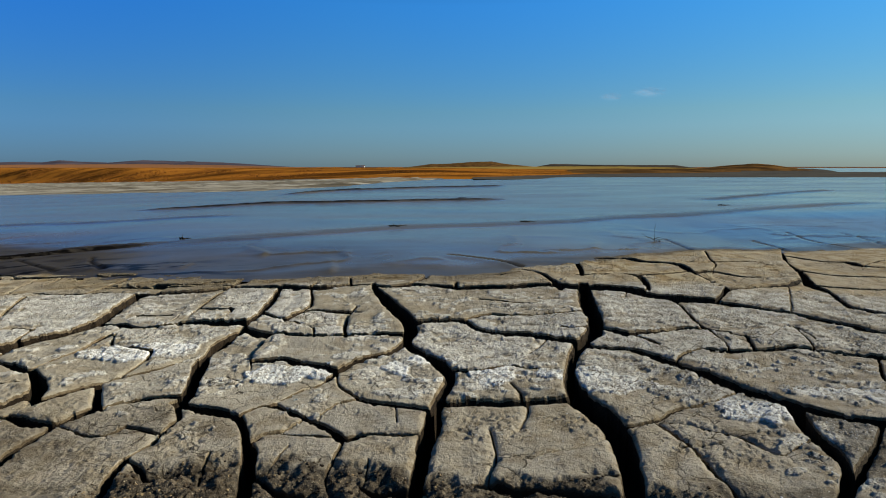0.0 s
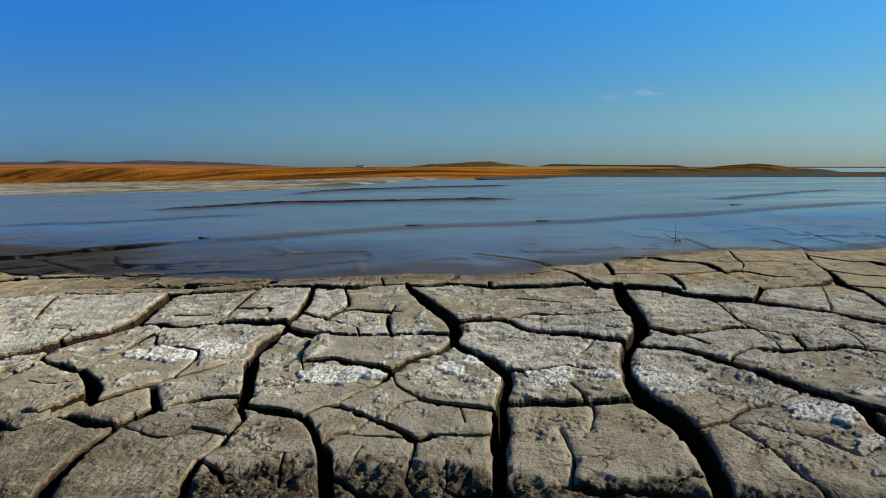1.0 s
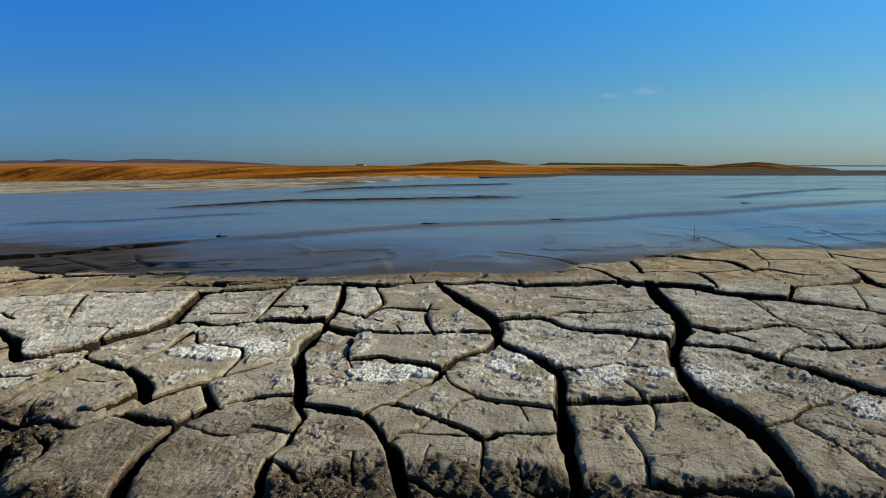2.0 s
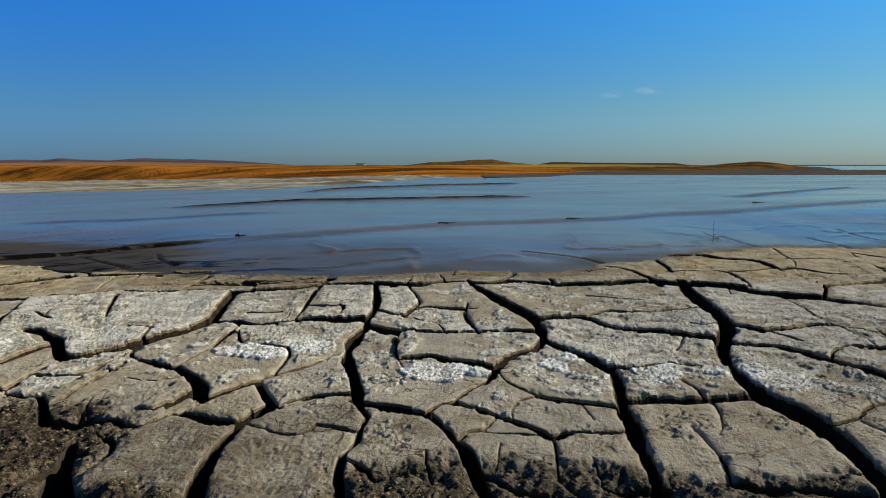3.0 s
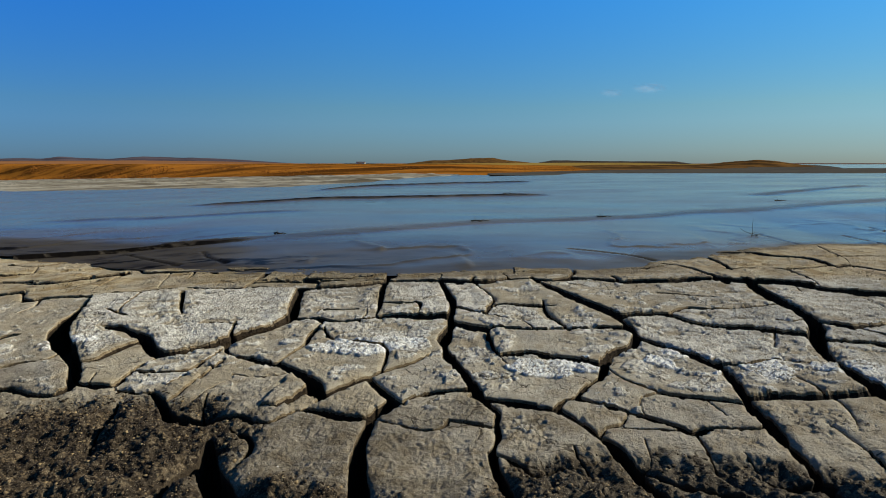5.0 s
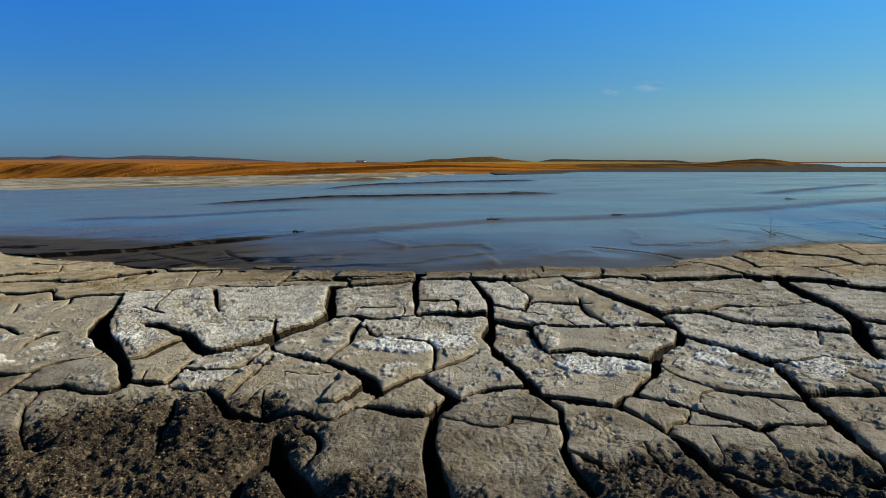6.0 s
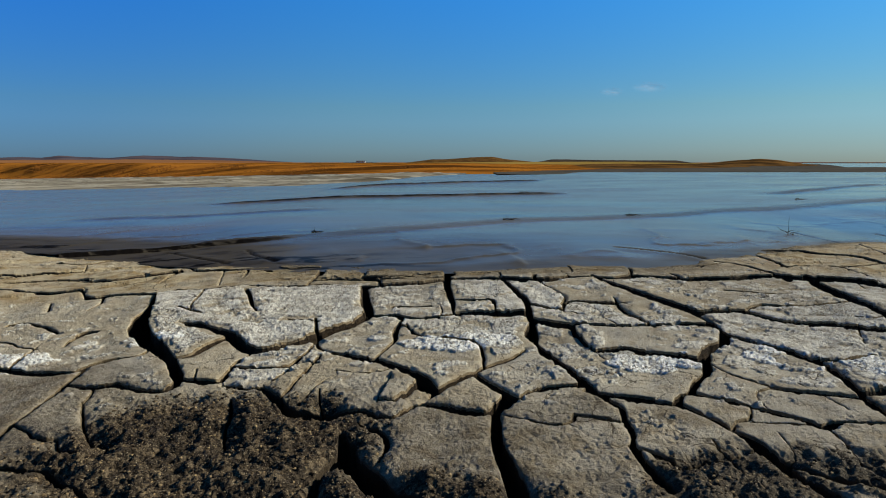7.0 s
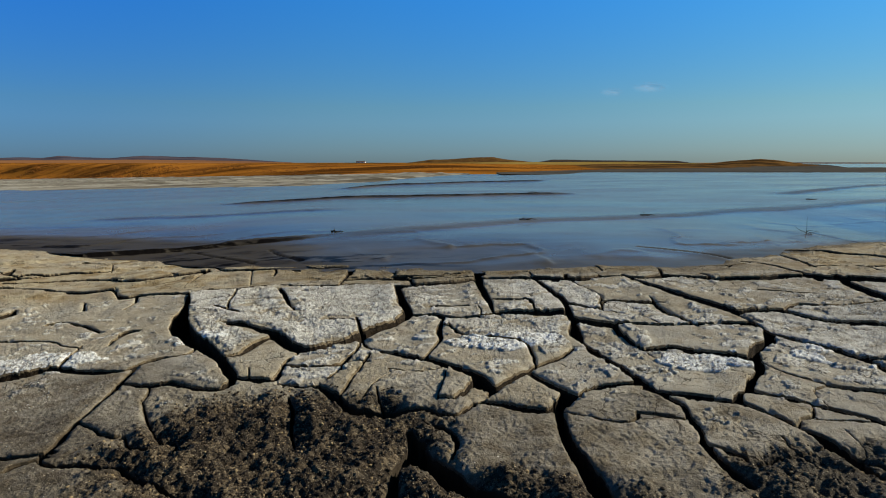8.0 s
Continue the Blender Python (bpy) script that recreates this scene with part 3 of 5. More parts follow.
crack((0.518, 2.160, 38), (0.494, 2.033, 48), (0.466, 1.889, 50), (0.446, 1.737, 48), (0.429, 1.629, 37), (0.399, 1.548, 42), (0.349, 1.465, 38), (0.305, 1.366, 28), (0.279, 1.271, 25), (0.268, 1.204, 30), (0.268, 1.144, 45), (0.282, 1.091, 53), (0.295, 1.033, 49), (0.300, 0.977, 42), (0.295, 0.910, 35), (0.281, 0.840, 30), (0.259, 0.752, 27))
crack((0.553, 2.359, 43), (0.682, 2.383, 35), (0.770, 2.371, 49), (0.784, 2.328, 36), (0.763, 2.211, 32), (0.733, 2.086, 18))
crack((0.806, 2.375, 28), (0.930, 2.427, 18), (1.040, 2.493, 26))
crack((0.732, 2.862, 34), (0.839, 2.848, 52), (0.887, 2.825, 55), (0.928, 2.742, 55), (1.040, 2.720, 50), (1.073, 2.670, 45), (1.067, 2.561, 39), (1.063, 2.485, 29), (1.063, 2.379, 21), (1.050, 2.249, 28), (1.064, 2.182, 23), (0.986, 2.053, 13), (0.925, 1.963, 17))
crack((1.064, 2.182, 55), (1.177, 2.219, 32), (1.292, 2.270, 38), (1.388, 2.321, 34), (1.473, 2.405, 16))
crack((1.404, 3.139, 14), (1.296, 2.838, 13), (1.263, 2.711, 11), (1.196, 2.587, 7), (1.158, 2.503, 7))
crack((1.260, 2.769, 39), (1.407, 2.822, 44), (1.559, 2.851, 46), (1.695, 2.894, 55))
crack((1.053, 2.483, 31), (1.171, 2.531, 44), (1.248, 2.449, 44), (1.328, 2.442, 28))
crack((2.010, 3.482, 15), (1.853, 3.189, 24), (1.725, 2.935, 30), (1.660, 2.777, 44), (1.612, 2.637, 52), (1.525, 2.452, 55), (1.483, 2.341, 55), (1.471, 2.266, 55), (1.451, 2.173, 29), (1.398, 2.031, 23), (1.381, 1.948, 33), (1.403, 1.899, 39), (1.441, 1.862, 51))
crack((1.493, 2.344, 55), (1.568, 2.318, 55), (1.660, 2.319, 55), (1.795, 2.333, 48))
crack((1.355, 2.282, 8), (1.250, 2.091, 7), (1.120, 1.858, 5))
crack((1.667, 2.708, 55), (1.755, 2.639, 55), (1.885, 2.641, 51), (2.020, 2.633, 41))
crack((1.895, 3.188, 55), (1.973, 3.065, 55), (2.087, 3.015, 55), (2.095, 2.902, 55), (2.199, 2.872, 54))
crack((2.092, 2.918, 19), (2.245, 3.031, 21), (2.383, 3.117, 24))
crack((0.788, 1.997, 16), (0.768, 1.872, 15), (0.752, 1.767, 15), (0.738, 1.655, 22), (0.743, 1.610, 32), (0.784, 1.581, 30), (0.819, 1.552, 23), (0.883, 1.561, 9), (0.969, 1.644, 5), (1.025, 1.685, 9))
crack((0.819, 1.557, 9), (0.795, 1.482, 10), (0.780, 1.435, 6))
crack((0.738, 1.599, 8), (0.733, 1.536, 7), (0.723, 1.468, 7), (0.706, 1.414, 5))
crack((0.436, 1.607, 20), (0.463, 1.576, 17), (0.482, 1.535, 27), (0.541, 1.553, 17), (0.613, 1.582, 16), (0.654, 1.605, 25), (0.727, 1.609, 22))
crack((0.488, 1.541, 15), (0.521, 1.517, 14), (0.544, 1.474, 12))
crack((0.663, 2.098, 6), (0.617, 1.975, 4))
crack((0.361, 1.443, 18), (0.429, 1.431, 18), (0.469, 1.423, 19), (0.489, 1.406, 24), (0.517, 1.361, 33), (0.539, 1.330, 33), (0.568, 1.290, 34), (0.594, 1.235, 48), (0.609, 1.190, 55), (0.642, 1.140, 55), (0.675, 1.099, 55), (0.704, 1.058, 55), (0.740, 1.033, 55), (0.806, 1.016, 55))
crack((0.542, 1.338, 8), (0.586, 1.392, 9), (0.640, 1.428, 16), (0.706, 1.418, 26), (0.771, 1.435, 16), (0.835, 1.447, 24), (0.885, 1.459, 19), (0.934, 1.445, 32), (0.970, 1.434, 32), (1.014, 1.416, 32), (1.049, 1.406, 37), (1.088, 1.392, 43))
crack((1.016, 1.684, 7), (0.987, 1.580, 9), (0.962, 1.503, 10), (0.940, 1.441, 9))
crack((1.025, 1.685, 6), (1.003, 1.556, 6))
crack((1.050, 1.377, 8), (0.996, 1.296, 9), (0.953, 1.224, 9))
crack((0.312, 0.992, 11), (0.372, 1.019, 7), (0.423, 1.061, 8), (0.459, 1.084, 8), (0.525, 1.109, 6), (0.603, 1.154, 12))
crack((0.382, 1.019, 7), (0.393, 0.981, 10), (0.400, 0.949, 9), (0.407, 0.920, 7), (0.409, 0.891, 7), (0.407, 0.856, 7), (0.408, 0.832, 6), (0.411, 0.801, 6), (0.412, 0.758, 5))
crack((0.400, 0.925, 7), (0.430, 0.929, 7))
crack((0.403, 1.022, 8), (0.440, 1.010, 10), (0.470, 0.988, 10), (0.500, 0.967, 10), (0.513, 0.954, 13), (0.522, 0.926, 10), (0.534, 0.905, 9), (0.552, 0.904, 4), (0.583, 0.925, 4), (0.634, 0.954, 4))
crack((0.673, 1.099, 19), (0.653, 1.030, 25), (0.635, 0.969, 18), (0.630, 0.922, 23), (0.630, 0.894, 22), (0.619, 0.858, 14), (0.597, 0.825, 14), (0.540, 0.752, 12))
crack((0.788, 1.011, 11), (0.724, 0.938, 11), (0.678, 0.891, 16), (0.629, 0.842, 20), (0.583, 0.794, 20), (0.542, 0.745, 18))
crack((-0.384, 1.053, 14), (-0.369, 1.090, 17), (-0.341, 1.107, 17), (-0.304, 1.072, 11), (-0.271, 1.046, 14), (-0.241, 1.026, 13), (-0.209, 0.997, 14), (-0.188, 0.973, 19), (-0.171, 0.958, 23), (-0.150, 0.972, 19), (-0.116, 0.975, 13), (-0.087, 0.974, 13), (-0.057, 0.973, 15), (-0.032, 0.985, 12))
crack((-0.341, 1.107, 16), (-0.318, 1.144, 19), (-0.287, 1.187, 21), (-0.258, 1.216, 19), (-0.238, 1.279, 16))
crack((-0.232, 1.035, 3), (-0.225, 1.081, 3), (-0.209, 1.109, 5), (-0.186, 1.119, 5))
crack((-0.095, 1.082, 2), (-0.089, 1.032, 2))
crack((-0.239, 1.282, 5), (-0.234, 1.228, 4), (-0.222, 1.184, 7), (-0.192, 1.147, 11), (-0.159, 1.113, 13), (-0.113, 1.095, 15), (-0.068, 1.083, 17), (-0.024, 1.072, 17))
crack((-0.332, 0.954, 8), (-0.314, 0.978, 4), (-0.289, 0.987, 9), (-0.265, 1.022, 5), (-0.262, 1.040, 4))
crack((-0.285, 0.979, 4), (-0.238, 0.970, 6), (-0.183, 0.964, 6))
crack((-0.174, 0.958, 7), (-0.178, 0.919, 6), (-0.180, 0.891, 6), (-0.185, 0.862, 5), (-0.184, 0.832, 3), (-0.173, 0.801, 3), (-0.159, 0.759, 4))
crack((-0.124, 0.880, 3), (-0.122, 0.847, 3), (-0.125, 0.821, 3))
crack((-0.129, 0.828, 5), (-0.107, 0.812, 21), (-0.073, 0.806, 27), (-0.045, 0.810, 24))
crack((-0.037, 0.828, 9), (0.001, 0.815, 18), (0.034, 0.814, 21), (0.075, 0.809, 29), (0.116, 0.802, 32), (0.156, 0.796, 33), (0.194, 0.785, 37), (0.232, 0.777, 36), (0.255, 0.761, 29))
crack((0.080, 0.990, 4), (0.083, 0.941, 4), (0.082, 0.903, 4), (0.075, 0.867, 5), (0.066, 0.842, 4), (0.059, 0.811, 3))
crack((0.164, 1.105, 6), (0.152, 1.051, 4), (0.131, 1.002, 3))
crack((0.084, 0.906, 4), (0.137, 0.893, 4), (0.167, 0.905, 5), (0.197, 0.916, 5), (0.227, 0.926, 5), (0.290, 0.958, 5))
crack((0.220, 0.844, 3), (0.275, 0.838, 3))
crack((-0.525, 1.120, 32), (-0.494, 1.104, 40), (-0.456, 1.087, 41), (-0.414, 1.062, 37), (-0.386, 1.041, 24), (-0.363, 1.004, 17), (-0.340, 0.954, 17), (-0.323, 0.915, 24), (-0.311, 0.870, 24), (-0.302, 0.829, 22), (-0.286, 0.763, 22))
crack((-0.303, 0.866, 6), (-0.283, 0.844, 10), (-0.259, 0.819, 13), (-0.238, 0.804, 18), (-0.211, 0.794, 21), (-0.168, 0.781, 16))
crack((-0.296, 0.859, 7), (-0.280, 0.863, 3), (-0.271, 0.894, 3), (-0.266, 0.926, 3))
crack((-0.515, 0.900, 6), (-0.481, 0.869, 9), (-0.461, 0.851, 9), (-0.446, 0.850, 9), (-0.420, 0.861, 9), (-0.386, 0.863, 6), (-0.325, 0.891, 6))
crack((-0.376, 0.839, 5), (-0.384, 0.881, 5), (-0.385, 0.901, 5))
crack((-0.722, 1.048, 12), (-0.700, 1.075, 9), (-0.675, 1.106, 9), (-0.652, 1.136, 10), (-0.619, 1.150, 22), (-0.580, 1.153, 24), (-0.539, 1.156, 36))
crack((-0.717, 1.040, 7), (-0.674, 1.015, 5), (-0.643, 0.998, 10), (-0.612, 0.993, 10), (-0.593, 1.007, 8), (-0.586, 1.027, 10), (-0.555, 1.014, 10), (-0.528, 0.999, 10), (-0.505, 0.994, 8))
crack((-0.753, 1.238, 7), (-0.724, 1.184, 7), (-0.702, 1.148, 5), (-0.675, 1.106, 7))


# ---- the crust: salt and damp patches ----
SALT = ((-0.345, 1.285, 0.115, 0.062, 1.0), (-0.055, 1.30, 0.075, 0.09, 0.72), (0.10, 1.245, 0.075, 0.055, 0.7), (0.235, 1.245, 0.04, 0.045, 0.5),
        (0.33, 1.27, 0.06, 0.055, 0.9), (0.36, 1.20, 0.12, 0.06, 0.4), (0.585, 1.06, 0.10, 0.05, 0.75), (0.88, 1.16, 0.20, 0.05, 0.40),
        (-0.80, 1.46, 0.17, 0.07, 0.6), (-2.0, 1.46, 0.17, 0.08, 1.0), (-1.62, 1.60, 0.10, 0.05, 0.5))
DAMP = ((-1.24, 0.965, 0.35, 0.255, 1.0), (-0.86, 0.90, 0.14, 0.10, 0.35), (-1.05, 0.72, 0.50, 0.16, 1.0), (-1.75, 0.92, 0.42, 0.24, 0.7), (-0.40, 0.80, 0.16, 0.09, 0.9),
        (-0.10, 0.79, 0.14, 0.085, 0.9), (0.15, 0.75, 0.3, 0.08, 0.8), (-0.22, 0.825, 0.20, 0.06, 0.85), (-0.70, 0.78, 0.16, 0.09, 0.5), (-0.62, 1.03, 0.12, 0.06, 0.35),
        (-1.74, 1.17, 0.36, 0.24, 0.42), (-0.80, 0.95, 0.19, 0.13, 0.40), (1.0, 0.86, 0.42, 0.16, 0.75), (0.72, 1.0, 0.07, 0.09, 0.6), (0.45, 0.72, 0.3, 0.09, 0.6))


PITS = ((-0.45, 0.96, 0.06, 0.07, 0.6), (-0.22, 1.07, 0.07, 0.04, 0.5), (0.47, 0.93, 0.10, 0.10, 0.8), (-0.12, 0.95, 0.06, 0.05, 0.6), (-0.62, 0.92, 0.07, 0.08, 0.5), (0.08, 1.01, 0.07, 0.07, 1.0), (0.26, 1.02, 0.09, 0.05, 1.0), (-0.02, 1.24, 0.06, 0.05, 0.7), (0.30, 1.62, 0.12, 0.1, 0.5))
RUBBLE = (DAMP[0], DAMP[2], DAMP[4], DAMP[5], DAMP[6], DAMP[7])


def rubble_relief(x, y):
    return 0.0140 * fbm(x * 20, y * 20, 86) + 0.0065 * fbm(x * 85, y * 85, 87) + 0.0022 * fbm(x * 190, y * 190, 79)


def patches(table, x, y, seed, rag):
    out = np.zeros_like(x)
    wx, wy = x + rag * fbm(x * 20, y * 20, seed, 4), y + rag * fbm(x * 20, y * 20, seed + 9, 4)
    for px, py, rx, ry, s in table:
        d = np.sqrt(((wx - px) / rx) ** 2 + ((wy - py) / ry) ** 2)
        out = np.maximum(out, s * smooth(1.15, 0.7, d))
    return out


def smoothed_course(points, step=0.02):
    """The course as a rounded line through its points."""
    p = np.array(points, float)
    p = np.concatenate([[2 * p[0] - p[1]], p, [2 * p[-1] - p[-2]]])
    out = []
    for a, b, c, d in zip(p, p[1:], p[2:], p[3:]):
        n = max(2, int(np.linalg.norm(c - b) / step))
        for s in np.arange(n)[:, None] / n:
            out.append(0.5 * (2 * b + (c - a) * s + (2 * a - 5 * b + 4 * c - d) * s * s + (3 * b - a - 3 * c + d) * s ** 3).ravel())
    ends = [p[-2], p[-2] + 0.010 * (p[-2] - p[-3]) / (np.linalg.norm(p[-2] - p[-3]) + 1e-9)]
    start = p[1] - 0.010 * (p[2] - p[1]) / (np.linalg.norm(p[2] - p[1]) + 1e-9)
    return np.array([start] + out + ends)


GAP = {}


def off_crack(x, y):
    """How far places lie from the nearest crack edge; negative in a crack."""
    i = np.clip(np.searchsorted(GAP["ys"], y), 0, len(GAP["ys"]) - 1)
    j = np.clip(((x + 0.47) / (0.62 + 0.80 * y) + 1) / 2 * (GAP["cols"] - 1), 0, GAP["cols"] - 1)
    return GAP["D"][i, np.round(j).astype(int)]


def build_crust():
    near_y, far_y = 0.56, 3.95
    rows, cols = 680, 1260
    ys = near_y * (far_y / near_y) ** np.linspace(0, 1, rows)
    side = np.linspace(-1, 1, cols)
    Y = np.repeat(ys[:, None], cols, 1)
    X = -0.47 + side[None] * (0.62 + 0.80 * Y)
    cell = (1.24 + 1.6 * Y) / cols
    # rugged lines: the field is read at places shaken by noise
    WX = X + 0.0030 * fbm(X * 17, Y * 17, 21) + 0.0014 * fbm(X * 62, Y * 62, 22)
    WY = Y + 0.0040 * fbm(X * 17, Y * 17, 31) + 0.0018 * fbm(X * 62, Y * 62, 32)
    D = np.full(X.shape, 0.25)
    swell = 1 + 0.22 * fbm(X * 14, Y * 14, 41)
    for course in CRACKS:
        line = smoothed_course(course)
        widths, line = np.clip(line[:, 2], 0.002, 0.06), line[:, :2]
        for a, b, wa, wb in zip(line, line[1:], widths, widths[1:]):
            lo, hi = np.minimum(a, b) - 0.20, np.maximum(a, b) + 0.20
            r0, r1 = np.searchsorted(ys, (lo[1], hi[1]))
            if r1 <= r0:
                continue
            half = (0.62 + 0.80 * ys[r0:r1])
            c0 = int(max(0, ((lo[0] + 0.47) / np.array([half[0], half[-1]])).min() * 0.5 * cols + 0.5 * cols - 2))
            c1 = int(min(cols, ((hi[0] + 0.47) / np.array([half[0], half[-1]])).max() * 0.5 * cols + 0.5 * cols + 2))
            if c1 <= c0:
                continue
            s = np.s_[r0:r1, c0:c1]
            ab = b - a
            # cracks that run across the view are partly the shade under a raised rim
            across = 1 - (0.12 + 0.42 * smooth(1.9, 2.5, a[1])) * abs(ab[0]) / (np.hypot(*ab) + 1e-9)
            k = np.clip(((WX[s] - a[0]) * ab[0] + (WY[s] - a[1]) * ab[1]) / max(ab @ ab, 1e-9), 0, 1)
            gape = across * 1.15 * (wa + k * (wb - wa)) - 0.001
            d = np.hypot(WX[s] - a[0] - k * ab[0], WY[s] - a[1] - k * ab[1]) - 0.5 * np.maximum(gape * swell[s], 1.25 * cell[s])
            D[s] = np.minimum(D[s], d)
    # small shingled plates near the water
    gap, ox, oy, own = cells((X + 0.4 * Y + 0.14 * fbm(X * 3, Y * 3, 43)) / 0.62, (Y - 0.10 * X + 0.05 * fbm(X * 4, Y * 4, 44)) / 0.15, 45)
    back = smooth(2.24, 2.36, Y + 0.08 * fbm(X * 2, Y * 2, 46) + 0.10 * smooth(0.2, -1.0, X)) * smooth(0.5, -0.3, X + 0.3 * fbm(X * 2, Y * 2, 47))
    D = np.where((back > 0.3) & (fbm(X * 1.7, Y * 5, 54) > 0.12), np.minimum(D, gap * 0.15 - 0.0020 * swell), D)
    shingle = 0.55 * back * (0.020 * ox * (own - 0.35) - 0.004 * oy + 0.004 * (own - 0.5) + 0.012 * smooth(0.28, 0.0, gap) * smooth(0.1, 0.5, fbm(X * 5, Y * 9, 50))) - 0.010 * smooth(0.16, 0.0, shore(X) - Y) - 0.014 * smooth(0.45, 0.0, shore(X) - Y + 0.08 * fbm(X * 3, Y * 3, 124)) * smooth(0.9, 0.3, X)
    edge = shore(X) - 0.01 + 0.02 * fbm(X * 20, Y * 20, 51) - Y
    D = np.minimum(D, edge)
    rim_wet = 0.75 * smooth(0.17, 0.02, edge + 0.06 * fbm(X * 9, Y * 9, 53))
    rim_wet = np.maximum(rim_wet, 0.55 * smooth(0.50, 0.15, edge + 0.22 * fbm(X * 5, Y * 8, 56)) * smooth(-1.9, -1.4, X) * smooth(0.5, 0.2, X))
    D[0], D[-1], D[:, 0], D[:, -1] = -0.01, -0.01, -0.01, -0.01
    inside = D > 0
    # pieces: spread the lowest number through each
    core = D > np.maximum(0.013, 2.2 * cell)
    label = np.where(core, np.arange(1, inside.size + 1).reshape(inside.shape), 0)
    while True:
        before = label.copy()
        for flip in (False, True):
            for axis in (0, 1):
                L = np.moveaxis(label, axis, 0)
                I = np.moveaxis(core, axis, 0)
                if flip:
                    L, I = L[::-1], I[::-1]
                for n in range(1, len(L)):
                    both = I[n] & I[n - 1]
                    L[n][both] = np.minimum(L[n][both], L[n - 1][both])
        if (before == label).all():
            break
    # drop scraps, then let each piece grow out to its cracks and part the pieces where they meet
    names, counts = np.unique(label, return_counts=True)
    label[np.isin(label, names[counts < 60])] = 0
    for _ in range(40):
        open_ = inside & (label == 0)
        grown = label.copy()
        for axis, step in ((0, 1), (0, -1), (1, 1), (1, -1)):
            near = np.roll(label, step, axis)
            grown = np.where(open_ & (grown == 0), near, grown)
        if (grown == label).all():
            break
        label = grown
    for axis in (0, 1):
        nxt = np.roll(label, -1, axis)
        seam = (label > 0) & (nxt > 0) & (label != nxt)
        label = np.where(seam, 0, label)
    D = np.where(inside & (label == 0), -0.0012, D)
    salt = patches(SALT, X, Y, 61, 0.05)
    salt = salt * (1 - 0.85 * patches(((-0.045, 1.27, 0.045, 0.05, 1.0),), X, Y, 61, 0.03))
    damp = np.maximum(patches(DAMP, X, Y, 71, 0.05), rim_wet)
    rubble = patches(RUBBLE, X, Y, 71, 0.05)
    # each plate has its own share of crust
    own_crust = lattice(label, label * 0 + 3, 130)
    inner = np.maximum(D, 0)
    # pale crust in ragged sheets with sharp edges; bald, smoother mud between and along many rims
    bx, by = X + 0.014 * fbm(X * 26, Y * 26, 116) + 0.004 * fbm(X * 90, Y * 90, 117), Y + 0.010 * fbm(X * 26, Y * 26, 118) + 0.004 * fbm(X * 90, Y * 90, 119)
    mottle = 0.50 * fbm(bx * 11, by * 13, 88, 4) + 0.50 * fbm(bx * 36, by * 52, 89, 4)
    lean_to = -0.13 + 0.55 * (own_crust - 0.5) + 0.30 * smooth(0.15, 0.6, X) + 0.22 * smooth(1.1, 1.5, Y) - 0.5 * smooth(1.16, 0.98, Y + 0.1 * fbm(X * 3, Y * 3, 92)) * smooth(0.75, 0.3, X) - 0.45 * smooth(2.15, 2.35, Y)
    margin = smooth(0.030, 0.006, inner + 0.010 * fbm(X * 24, Y * 24, 49)) * (0.10 + 0.90 * smooth(0.0, 0.35, fbm(X * 4, Y * 4, 48)))
    flake = smooth(0.0, 0.05, mottle + lean_to - 0.75 * margin)
    flake = np.maximum(flake, smooth(0.28, 0.36, salt + 0.22 * mottle))
    # lumps of the crust, pocks of the bald mud
    lumps = 0.0022 * np.abs(fbm(bx * 55, by * 70, 84)) + 0.0016 * fbm(bx * 120, by * 140, 83, 2) + 0.0009 * fbm(X * 230, Y * 230, 122, 1)
    pock = smooth(0.15, 0.50, vnoise(X * 150, Y * 165, 93) + 0.35 * fbm(X * 60, Y * 60, 126)) * np.maximum(0.55 * smooth(-0.1, 0.35, fbm(X * 5, Y * 5, 94)), 1.3 * patches(PITS, X, Y, 99, 0.03))
    relief = 0.0030 * fbm(X * 7, Y * 7, 81) + 0.0010 * fbm(X * 30, Y * 30, 82) + 0.0009 * fbm(X * 120, Y * 120, 112) + 0.0007 * fbm(X * 230, Y * 230, 123, 1)
    relief = relief + flake * (0.0028 + 1.15 * lumps) - 0.0027 * pock * (1 - 0.8 * flake)
    relief = relief + smooth(0.25, 0.5, salt) * (0.0050 * np.abs(fbm(X * 38, Y * 38, 85)) + 0.0022 * fbm(X * 110, Y * 110, 86, 2))
    relief = relief + rubble * rubble_relief(X, Y) + 0.0012 * damp * fbm(X * 160, Y * 160, 95)
    # rounded shoulders, broad in places and sharp in others
    broad = smooth(-0.05, 0.45, fbm(X * 2.7, Y * 2.7, 48))
    wide = 0.004 + 0.012 * broad
    turn = np.clip(1 - inner / wide, 0, 1)
    chip = 0.004 * smooth(0.010, 0.0, inner) * smooth(0.1, 0.5, fbm(X * 45, Y * 45, 113))
    curl = 0.005 * smooth(0.09, 0.02, D) - (0.0010 + 0.0045 * broad) * (1 - np.sqrt(1 - turn ** 2)) - chip - rubble * 0.010 * smooth(0.04, 0, D) + shingle
    worn = np.maximum(margin, 0.5 * smooth(0.1, 0.5, fbm(X * 8, Y * 8, 114))) * (1 - flake)
    # darker plates; to the right this paints in the picture's falloff of light
    moist_dim = np.maximum(0.80 * smooth(-0.3, 0.5, X + 0.12 * fbm(X * 2, Y * 2, 96)) + 0.20 * smooth(0.3, 0.9, X), (0.72 + 0.28 * smooth(-0.5, -0.9, X)) * smooth(1.24, 0.96, Y + 0.05 * fbm(X * 4, Y * 4, 97)))
